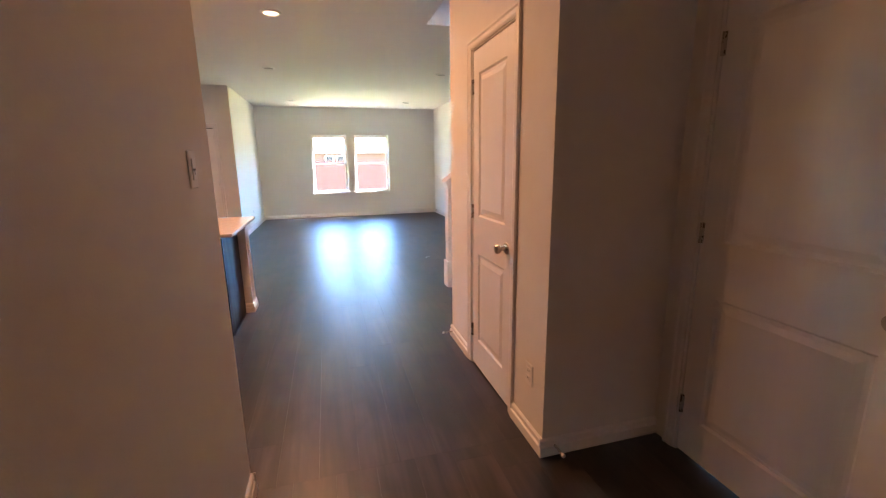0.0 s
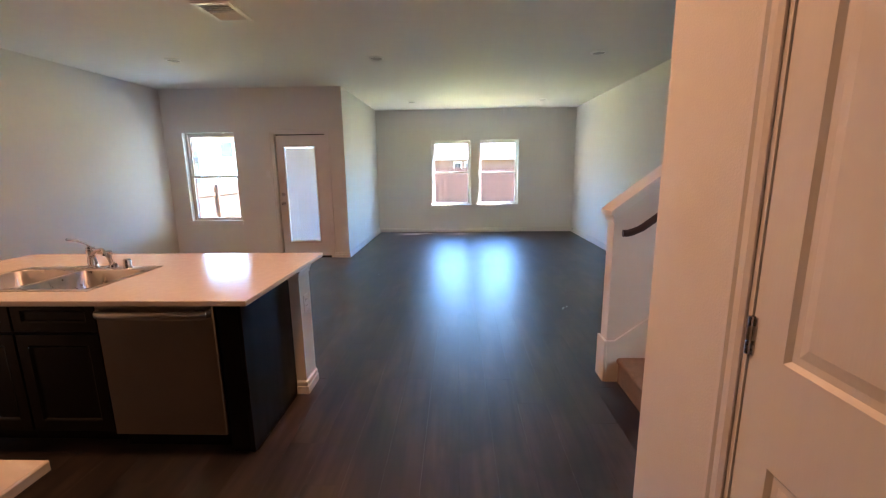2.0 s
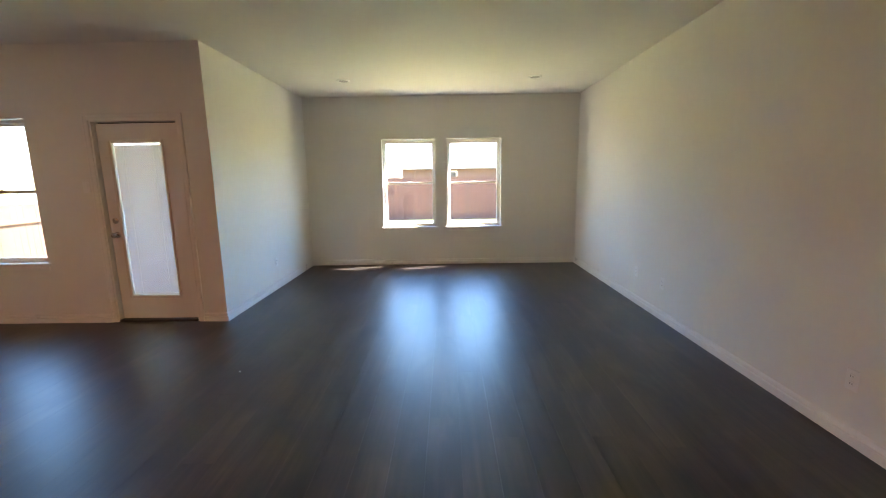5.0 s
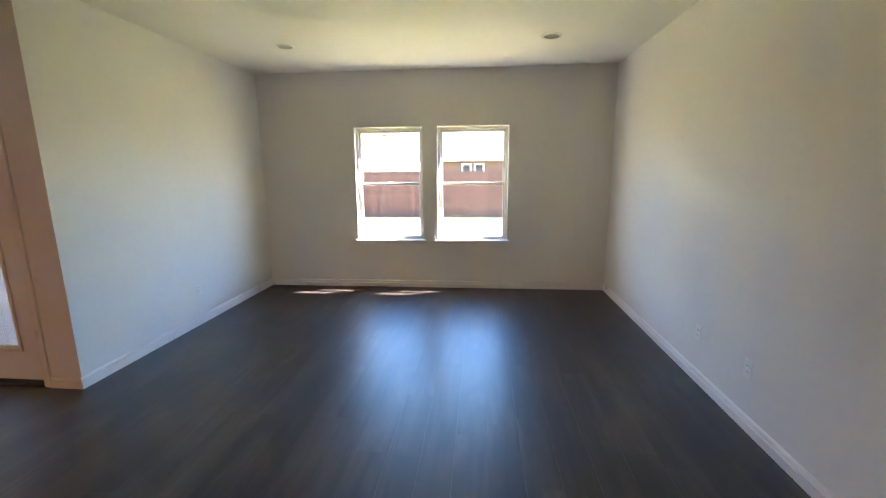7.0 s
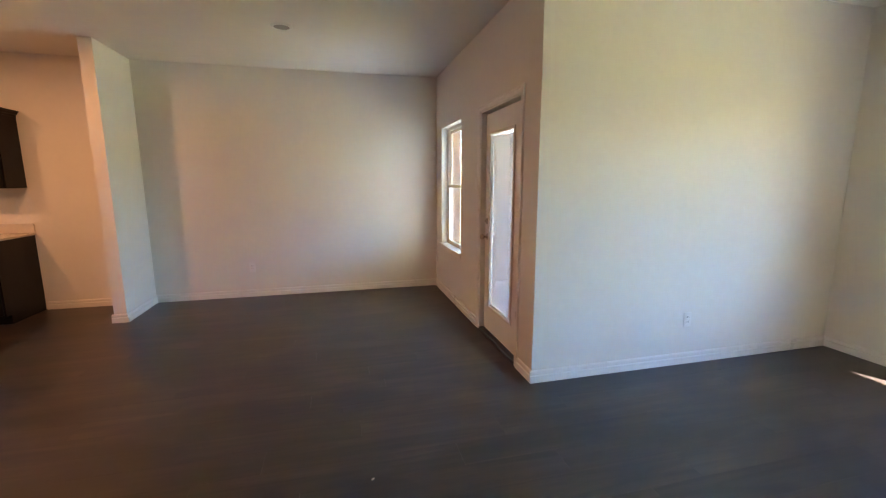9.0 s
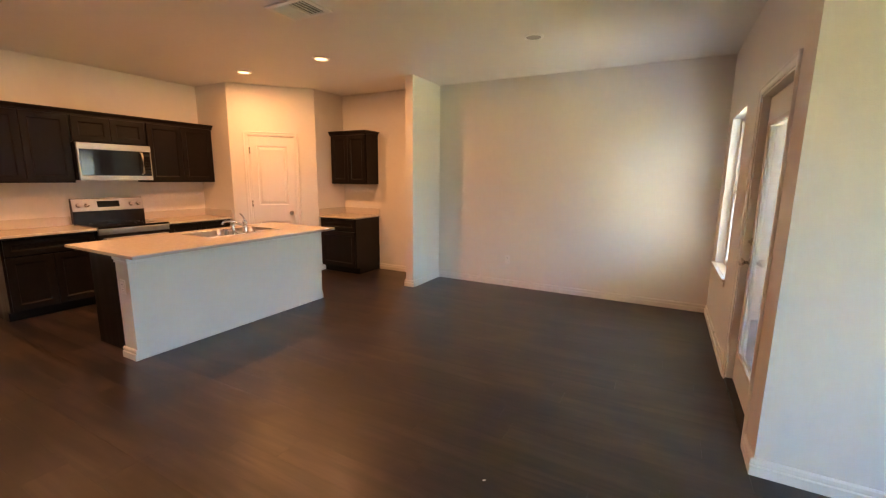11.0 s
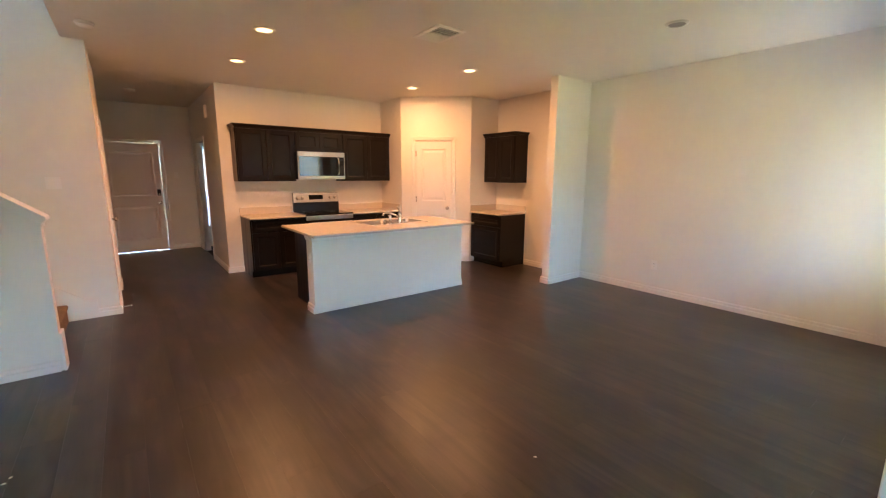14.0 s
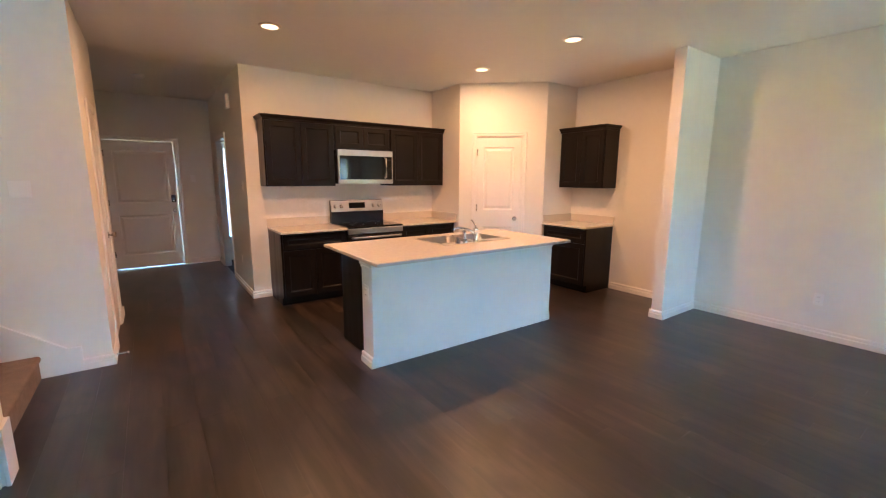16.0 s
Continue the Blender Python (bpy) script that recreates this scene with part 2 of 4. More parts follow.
CHROME = material("chrome", (0.72, 0.72, 0.72), 0.08, metal=1.0, var=0.02, rough_var=0.02)
NICKEL = material("satin_nickel", (0.50, 0.47, 0.43), 0.28, metal=1.0, var=0.05, scale=25)
BLACKGLASS = material("black_glass", (0.005, 0.005, 0.0055), 0.05, var=0.02, rough_var=0.01, spec=0.6)
BLACK = material("black_enamel", (0.010, 0.010, 0.011), 0.25, var=0.06, scale=14, rough_var=0.02, spec=0.35)
DUCT_SHADE = material("duct_shade_grey", (0.34, 0.33, 0.31), 0.6, var=0.1)
RUBBER = material("dark_rubber", (0.03, 0.03, 0.03), 0.7, var=0.1)
CARPET = material("tan_carpet", (0.24, 0.172, 0.12), 0.95, var=0.22, scale=14, bump=0.9, bump_scale=420, spec=0.1)
WALNUT = material("dark_handrail", (0.030, 0.013, 0.008), 0.35, var=0.3, scale=12, stretch=(0.1, 1, 1))
PLANKS = plank_material()
SUBFLOOR = material("plank_joint", (0.012, 0.010, 0.009), 0.8, var=0.1)
GLASS = glass_material()
SLAT = slat_material("blind_slat", 0.085)
# for the unseen sheet that dims the slot in the front wall
SHEER = slat_material("sheer_diffuser", 0.45)
LAMP = glow_material("lamp_lens", (1.0, 0.60, 0.30), 0.12)
LENS = material("unlit_lens", (0.36, 0.345, 0.33), 0.4, var=0.03)
GROUND = material("dry_lawn", (0.33, 0.285, 0.105), 0.95, var=0.25, scale=0.6, bump=0.5, bump_scale=30, spec=0.1)
CONCRETE = material("pale_concrete", (0.72, 0.69, 0.62), 0.85, var=0.1, scale=2, bump=0.2, bump_scale=80)
FENCE = material("stained_fence", (0.082, 0.032, 0.021), 0.8, random=0.22, var=0.3, scale=3, stretch=(4, 4, 0.4), bump=0.3, bump_scale=40)
FENCESIDE = material("cedar_fence", (0.075, 0.037, 0.022), 0.8, random=0.2, var=0.3, scale=3, stretch=(4, 4, 0.4), bump=0.3, bump_scale=40)
BRICK = material("brown_brick", (0.10, 0.055, 0.04), 0.85, var=0.35, scale=9, bump=0.4, bump_scale=25)
FACEBRICK = material("facing_brick", (0.30, 0.19, 0.15), 0.85, var=0.3, scale=9, bump=0.4, bump_scale=25)
SIDING = material("pale_siding", (0.62, 0.58, 0.52), 0.7, var=0.08, scale=2)
SHINGLE = material("grey_shingle", (0.20, 0.19, 0.18), 0.9, var=0.25, scale=7, bump=0.5, bump_scale=22)
DARKPANE = material("dark_pane", (0.03, 0.035, 0.04), 0.08, var=0.05)

# ---- the shell ----
H = 2.743
XL, XR, YB = -4.35, 3.04, 11.61          # dining side wall, living side wall, window wall
XJ, YJ = -1.41, 8.82                     # corner where the dining room ends
XH, YK = -0.235, 2.105                   # hall side wall, kitchen back wall
XC, YS = 1.072, 3.43                     # closet wall, stair side wall


def wall(name, along, a0, a1, f0, f1, holes=(), z0=-0.03, z1=H, label="painted wall, off-white with light texture", mat=None):
    """A wall along x or y from a0 to a1, with its faces at f0 and f1 and holes (start, end, bottom, top) through it."""
    bm = bmesh.new()
    cuts = sorted({a0, a1, *(v for h in holes for v in h[:2])})
    for p, q in zip(cuts, cuts[1:]):
        spans, low = [], z0
        for h in sorted((h for h in holes if h[0] <= p + 1e-6 and h[1] >= q - 1e-6), key=lambda h: h[2]):
            if h[2] > low + 1e-4:
                spans.append((low, h[2]))
            low = h[3]
        spans.append((low, z1))
        for lo, hi in spans:
            box(bm, *((p, q, f0, f1) if along == "x" else (f0, f1, p, q)), lo, hi)
    return solid(name, bm, mat or PAINT, label, "wall")


WL, WR, WD = (-0.16, 0.715), (0.90, 1.79), (-4.05, -3.20)
WZ = (0.62, 2.07)
BD = (-2.57, -1.70)      # back door hole
FD = (0.30, 1.26)        # front door hole
wall("wall_north", "x", -1.56, 4.35, YB, YB + 0.15, [(*WL, *WZ), (*WR, *WZ)])
wall("wall_jut", "y", YJ + 0.15, YB, XJ - 0.15, XJ)
wall("wall_dining_back", "x", -4.5, XJ, YJ, YJ + 0.15, [(*WD, *WZ), (*BD, -0.03, 2.045)])
wall("wall_west", "y", 2.0, YJ, XL - 0.15, XL)
wall("wall_stub", "x", XL, -3.63, 5.265, 5.38)
wall("wall_kitchen", "x", XL, XH - 0.09, 2.015, YK)
wall("wall_hall", "y", -0.77, YK, XH - 0.09, XH, [(-0.21, 0.74, -0.03, 2.05)])
# two unseen openings beside the door hole, added to bring daylight into the hall
wall("wall_front", "x", -2.4, 1.87, -0.92, -0.77, [(*FD, -0.03, 2.05), (-1.7, -1.13, 0.9, 1.93), (-0.47, -0.385, 0.42, 2.0)])
wall("wall_side_room_west", "y", -0.77, 2.015, -2.4, -2.28)
wall("wall_foyer_east", "y", -0.77, 1.955, 1.72, 1.84, [(1.03, 1.83, -0.03, 2.05)])
wall("wall_beyond_foyer", "y", -0.77, 1.9, 2.9, 3.0)
wall("wall_alcove", "x", XC, 3.0, 1.955, 2.07)
wall("wall_closet", "y", 2.07, 3.31, XC, XC + 0.12, [(2.33, 2.965, -0.03, 2.05)])
wall("wall_closet_east", "y", 2.07, 3.31, 1.9, 2.0)
wall("wall_stair", "x", XC, 4.35, YS - 0.12, YS, z1=5.3)
wall("wall_living_east", "y", 6.08, YB, XR, XR + 0.15)
wall("wall_recess", "x", XR + 0.15, 4.35, 6.08, 6.2)
# the high opening is unseen, added to brighten the stairwell
wall("wall_recess_east", "y", YS, 6.08, 4.2, 4.35, [(3.9, 4.4, 3.8, 4.4)], z1=5.3)
wall("wall_stairwell_upper", "x", 1.12, 4.2, 4.83, 4.95, z0=H + 0.2, z1=5.3)
wall("wall_stairwell_upper_west", "y", YS, 4.83, 1.12, 1.24, z0=H + 0.2, z1=5.3)

# brick facing outside the garden walls
FACING = "red-brown brick facing outside the wall"
wall("wall_brick_north", "x", XJ - 0.15, 4.35, YB + 0.152, YB + 0.20, [(*WL, *WZ), (*WR, *WZ)], z1=2.9, label=FACING, mat=FACEBRICK)
wall("wall_brick_dining", "x", -4.5, XJ - 0.152, YJ + 0.152, YJ + 0.25, [(*WD, *WZ), (*BD, -0.05, 2.045)], z1=2.615, label=FACING, mat=FACEBRICK)

# pantry: short wall, slanted wall with a door, short wall
PA, PB = Vector((-2.87, 2.795)), Vector((-3.74, 3.58))
PD = (PB - PA).normalized()
PLEN = (PB - PA).length
PANTRY = Matrix.Translation((PA.x, PA.y, 0)) @ Matrix.Rotation(math.atan2(PD.y, PD.x), 4, "Z")
wall("wall_pantry_east", "y", YK, PA.y, PA.x - 0.12, PA.x)
wall("wall_pantry_north", "x", XL, PB.x, PB.y - 0.12, PB.y)
slant = wall("wall_pantry_slant", "x", 0, PLEN, 0.0, 0.11, [(0.228, 0.868, -0.03, 2.05)])
slant.matrix_basis = PANTRY

# ceiling, with the stairwell open through it
bm = boxes((-4.5, 1.24, -0.92, YJ + 0.15, H, H + 0.2), (XJ - 0.15, 1.24, YJ + 0.15, YB + 0.15, H, H + 0.2),
           (1.24, 4.35, 4.83, YB + 0.15, H, H + 0.2), (1.24, 4.35, -0.92, YS - 0.12, H, H + 0.2))
solid("ceiling", bm, CEIL, "pale painted ceiling with fine texture", "ceiling")
solid("ceiling_upper", boxes((1.0, 4.5, 3.2, 5.1, 5.3, 5.4)), CEIL, "pale painted ceiling above the stairs", "ceiling")
# unseen cover and beam, added to hold sky and sun off the dining window
solid("patio_shade_cover", boxes((-4.5, XJ - 0.152, YJ + 0.152, YB + 0.15, 2.62, 2.9)), SIDING, "unseen pale cover added to shade the patio", "roof")
solid("trim_patio_shade_beam", boxes((-4.5, XJ - 0.16, YB - 0.05, YB + 0.14, 2.32, 2.618), bev=0.004), SIDING, "unseen pale beam added to cut the sky light", "beam")

# ---- baseboards ----
def baseboard(x0, y0, x1, y1, e0=0.0, e1=0.0):
    """Along a wall's foot; the room lies to the left of the way from start to end. e0, e1 lengthen it round outer corners."""
    a, b = Vector((x0, y0)), Vector((x1, y1))
    d = (b - a).normalized()
    a, b = a - d * e0, b + d * e1
    prof = ((0, 0), (0.018, 0), (0.018, 0.050), (0.009, 0.055), (0.009, 0.063), (0.014, 0.066), (0.012, 0.081), (0.004, 0.089), (0, 0.089))
    m = Matrix.Translation((a.x, a.y, 0)) @ Matrix.Rotation(math.atan2(d.y, d.x), 4, "Z") @ Matrix.Rotation(math.pi / 2, 4, "Z") @ Matrix.Scale(-1, 4, (0, 1, 0))
    bm = prism(bmesh.new(), prof, 0, (b - a).length, m)
    return solid("baseboard", bm, TRIM, "white painted baseboard along the wall", "baseboard")


T = 0.018
baseboard(XR, YB, XJ, YB)
baseboard(XJ, YB, XJ, YJ, 0, T)
baseboard(XJ, YJ, BD[1] + 0.055, YJ)
baseboard(BD[0] - 0.055, YJ, XL, YJ)
baseboard(XL, YJ, XL, 5.38)
baseboard(XL, 5.38, -3.63, 5.38, 0, T)
baseboard(-3.63, 5.38, -3.63, 5.265, 0, T)
baseboard(-3.63, 5.265, XL, 5.265)
baseboard(XL, 5.265, XL, 4.30)
baseboard(-0.45, YK, XH, YK, 0, T)
baseboard(XH, YK, XH, 0.80)
baseboard(XH, -0.27, XH, -0.77)
baseboard(XH, -0.77, FD[0] - 0.055, -0.77)
baseboard(FD[1] + 0.055, -0.77, 1.72, -0.77)
baseboard(1.72, -0.77, 1.72, 0.97)
baseboard(1.72, 1.955, XC, 1.955, 0, T)
baseboard(XC, 1.955, XC, 2.28)
baseboard(XC, 3.015, XC, YS, 0, T)
baseboard(XC, YS, 1.25, YS)
baseboard(4.2, 4.815, 4.2, 6.08)
baseboard(4.2, 6.08, XR, 6.08, 0, T)
baseboard(XR, 6.08, XR, YB)
baseboard(1.43, 4.815, 4.2, 4.815)
baseboard(PA.x, 2.77, PA.x, PA.y)
baseboard(PA.x, PA.y, *(PA + PD * 0.18))
baseboard(*(PA + PD * 0.93), *PB)


# ---- windows ----
def window(name, x0, x1, y_in, y_out, z0, z1, label):
    """A white vinyl single-hung window near the outer face, with a stool and apron inside."""
    w = thing(name, label, "window", "single-hung windows", "structure")
    yo, yi = y_out - 0.012, y_out - 0.075
    fr = 0.032
    part("window_frame", boxes((x0, x0 + fr, yi, yo, z0, z1), (x1 - fr, x1, yi, yo, z0, z1), (x0 + fr, x1 - fr, yi, yo, z1 - fr, z1), (x0 + fr, x1 - fr, yi, yo, z0, z0 + fr), bev=0.003), VINYL, w)
    mid = (z0 + z1) / 2 + 0.012
    for nm, ya, yb, lo, hi in (("upper_sash", yo - 0.030, yo - 0.006, mid - 0.012, z1 - fr), ("lower_sash", yi + 0.004, yi + 0.030, z0 + fr, mid + 0.022)):
        s = 0.026
        sash = part(nm, boxes((x0 + fr, x0 + fr + s, ya, yb, lo, hi), (x1 - fr - s, x1 - fr, ya, yb, lo, hi), (x0 + fr + s, x1 - fr - s, ya, yb, hi - s - 0.006, hi), (x0 + fr + s, x1 - fr - s, ya, yb, lo, lo + s + 0.004), bev=0.003), VINYL, w)
        g = part("pane", boxes((x0 + fr + s - 0.004, x1 - fr - s + 0.004, (ya + yb) / 2 - 0.002, (ya + yb) / 2 + 0.002, lo + s, hi - s - 0.004)), GLASS, sash, "clear glass pane")
        g.visible_shadow = False
    part("sash_lock", boxes(((x0 + x1) / 2 - 0.03, (x0 + x1) / 2 + 0.03, yi - 0.008, yi + 0.006, mid + 0.022, mid + 0.034), bev=0.003), VINYL, w)
    st = boxes((x0 + 0.001, x1 - 0.001, y_in, yi, z0, z0 + 0.018), (x0 - 0.035, x1 + 0.035, y_in - 0.03, y_in - 0.001, z0, z0 + 0.018), bev=0.003)
    part("window_sill", st, TRIM, w, "white painted window stool")
    part("apron", boxes((x0 - 0.015, x1 + 0.015, y_in - 0.014, y_in - 0.001, z0 - 0.05, z0 - 0.001), bev=0.003), TRIM, w)
    return w


window("window_1", *WL, YB, YB + 0.15, *WZ, "white vinyl single-hung window in the living room wall")
window("window_2", *WR, YB, YB + 0.15, *WZ, "white vinyl single-hung window in the living room wall")
window("window_3", *WD, YJ, YJ + 0.15, *WZ, "white vinyl single-hung window in the dining room wall")


# ---- doors ----
def knob(parent, x, z, y=0.0, out=-1, mat=None, name="door_knob"):
    m = Matrix.Translation((x, y, z)) @ Matrix.Rotation(radians(90 if out < 0 else -90), 4, "X")
    bm = lathe(bmesh.new(), ((0, 0), (0.032, 0), (0.032, 0.004), (0.027, 0.009), (0.012, 0.011), (0.011, 0.032), (0.020, 0.038), (0.027, 0.048), (0.027, 0.058), (0.020, 0.066), (0, 0.069)), m)
    return part(name, bm, mat or NICKEL, parent, "satin nickel knob", True)


def casing(parent, x0, x1, z1, y=0.0, out=-1, w=0.057):
    """Three mitred boards round an opening on the wall face at y."""
    t1, t2 = 0.016 * out, 0.011 * out
    def strip(pts_in, pts_out):
        bm = bmesh.new()
        (a, b), (c, d) = pts_in, pts_out
        def mixp(p, q, f):
            return (p[0] + (q[0] - p[0]) * f, p[1] + (q[1] - p[1]) * f)
        prof = ((0, 0), (0, t2 * 0.6), (0.25, t2), (0.6, t2), (0.75, t1), (0.95, t1), (1, t1 * 0.7), (1, 0))
        ra = [bm.verts.new((mixp(a, c, f)[0], y + t, mixp(a, c, f)[1])) for f, t in prof]
        rb = [bm.verts.new((mixp(b, d, f)[0], y + t, mixp(b, d, f)[1])) for f, t in prof]
        for k in range(len(prof) - 1):
            bm.faces.new((ra[k], ra[k + 1], rb[k + 1], rb[k]))
        bm.faces.new(ra), bm.faces.new(rb[::-1])
        return bm
    part("casing", strip(((x0, 0), (x0, z1)), ((x0 - w, 0), (x0 - w, z1 + w))), TRIM, parent, "white door casing")
    part("casing", strip(((x1, 0), (x1, z1)), ((x1 + w, 0), (x1 + w, z1 + w))), TRIM, parent, "white door casing")
    part("casing", strip(((x0, z1), (x1, z1)), ((x0 - w, z1 + w), (x1 + w, z1 + w))), TRIM, parent, "white door casing")


def panel_door(name, at, hole_w, wall_t, label, hinge="left", knob_both=True, panels=((0.20, 0.80), (1.045, 1.90)), bottom=0.010, side_gap=0.003, set_in=0.012, bolt=False, h=2.032):
    """A two-panel moulded door in its jamb: x across, y into the wall, the seen face towards -y."""
    d = thing(name, label, "door", "", "structure", at)
    j = 0.018
    w0, w1 = j + 0.003, hole_w - j - 0.003 - (side_gap - 0.003)
    part("jamb", boxes((0, j, 0.0, wall_t, 0, 2.05), (hole_w - j, hole_w, 0.0, wall_t, 0, 2.05), (j, hole_w - j, 0.0, wall_t, 2.05 - 0.012, 2.05)), TRIM, d, "white door jamb")
    casing(d, 0.004, hole_w - 0.004, 2.045, -0.0005)
    casing(d, 0.004, hole_w - 0.004, 2.045, wall_t + 0.0005, 1)
    st = 0.105 if hole_w > 0.7 else 0.095
    y0, y1 = set_in, set_in + 0.035
    z0, z1 = bottom, bottom + h - 0.012
    slab = bmesh.new()
    xs = (w0, w0 + st, w1 - st, w1)
    box(slab, xs[0], xs[1], y0, y1, z0, z1), box(slab, xs[2], xs[3], y0, y1, z0, z1)
    zz = [z0, *(v for p in panels for v in p), z1]
    for k in range(0, len(zz), 2):
        box(slab, xs[1], xs[2], y0, y1, zz[k], zz[k + 1])
    leaf = part("slab", slab, DOORP, d, "white moulded panel door leaf")
    for lo, hi in panels:
        bm = bmesh.new()
        rings(bm, xs[1], xs[2], lo, hi, ((0, y0), (0.010, y0 + 0.009), (0.026, y0 + 0.009), (0.052, y0 + 0.002)))
        rings(bm, xs[1], xs[2], lo, hi, ((0, y1), (0.010, y1 - 0.009), (0.026, y1 - 0.009), (0.052, y1 - 0.002)))
        part("panel", bm, DOORP, leaf)
    part("door_stop", boxes((j, j + 0.012, y1 + 0.001, y1 + 0.012, 0, 2.037), (hole_w - j - (0.002 if bolt else 0.012), hole_w - j, y1 + 0.001, y1 + 0.012, 0, 2.037), (j + 0.0121, hole_w - j - 0.0121, y1 + 0.001, y1 + 0.012, 2.02, 2.037)), TRIM, d, "white door stop")
    kx = w1 - 0.062 if hinge == "left" else w0 + 0.062
    hx = w0 if hinge == "left" else w1
    knob(d, kx, 0.925, y0)
    if knob_both:
        knob(d, kx, 0.925, y1, 1)
    for z in (0.25, 1.07, 1.83):
        bm = bmesh.new()
        lathe(bm, ((0, 0), (0.0065, 0), (0.0065, 0.09), (0, 0.09)), Matrix.Translation((hx, y0 - 0.006, z - 0.045)), 10)
        box(bm, hx - 0.02, hx + 0.012, y0 - 0.003, y0 - 0.0005, z - 0.045, z + 0.045)
        part("hinge", bm, NICKEL, d, "satin nickel hinge")
    return d


def turned(x, y, deg):
    return Matrix.Translation((x, y, 0)) @ Matrix.Rotation(radians(deg), 4, "Z")


# closet door: seen from the hall, hinges on the side of the living room
panel_door("door_1", turned(XC, 2.965, -90), 0.635, 0.12, "closed white two-panel closet door with satin nickel knob", "left", set_in=0.004)
# foyer door
panel_door("door_2", turned(1.72, 1.83, -90), 0.80, 0.12, "closed white two-panel door beside the entry", "left", set_in=0.004)
# pantry door in the slanted wall
panel_door("door_3", PANTRY @ Matrix.Translation((0.228, 0, 0)), 0.64, 0.11, "closed white two-panel pantry door in the slanted wall", "left", set_in=0.004)
# front door, with daylight leaking under it
front = panel_door("door_4", turned(FD[1], -0.77, 180), 0.96, 0.15, "closed white two-panel front door with keypad lock", "left", bottom=0.006, side_gap=0.004, set_in=0.02, bolt=True, h=2.040, panels=((0.22, 0.86), (1.06, 1.88)))
part("keypad_lock", boxes((0.845, 0.905, -0.006, 0.0195, 1.06, 1.18), bev=0.006), BLACK, front, "black keypad deadbolt")
part("thumb_turn", lathe(bmesh.new(), ((0, 0), (0.016, 0), (0.014, 0.02), (0, 0.022)), Matrix.Translation((0.875, -0.0062, 1.085)) @ Matrix.Rotation(radians(90), 4, "X")), NICKEL, front)
# hall side door, standing ajar into the front room
# unseen sheet and roll, added to soften daylight from the front wall's slot
blind = thing("slot_diffuser", "unseen white translucent sheet added to soften the light slot", "blind", "", "", Matrix.Translation((-0.4275, -0.84, 0.0)))
part("sheet", boxes((-0.0415, 0.0415, -0.0015, 0.0015, 0.43, 1.97)), SHEER, blind)
part("tube", tube(bmesh.new(), [(-0.0415, 0, 1.983), (0.0415, 0, 1.983)], 0.014, 10), PLASTIC, blind)
hall_door = thing("door_5", "white door in the hall standing ajar into the front room", "door", "", "structure", turned(XH, -0.21, 90))
part("jamb", boxes((0, 0.018, 0.0, 0.09, 0, 2.05), (0.932, 0.95, 0.0, 0.09, 0, 2.05), (0.018, 0.932, 0.0, 0.09, 2.038, 2.05)), TRIM, hall_door, "white door jamb")
casing(hall_door, 0.004, 0.946, 2.045, -0.0005)
bm = boxes((-0.908, -0.002, 0.0, 0.035, 0.01, 2.03), bev=0.002)
bm.transform(Matrix.Translation((0.930, 0.052, 0)) @ Matrix.Rotation(radians(-9), 4, "Z"))
part("slab", bm, DOORP, hall_door, "white door leaf standing ajar")


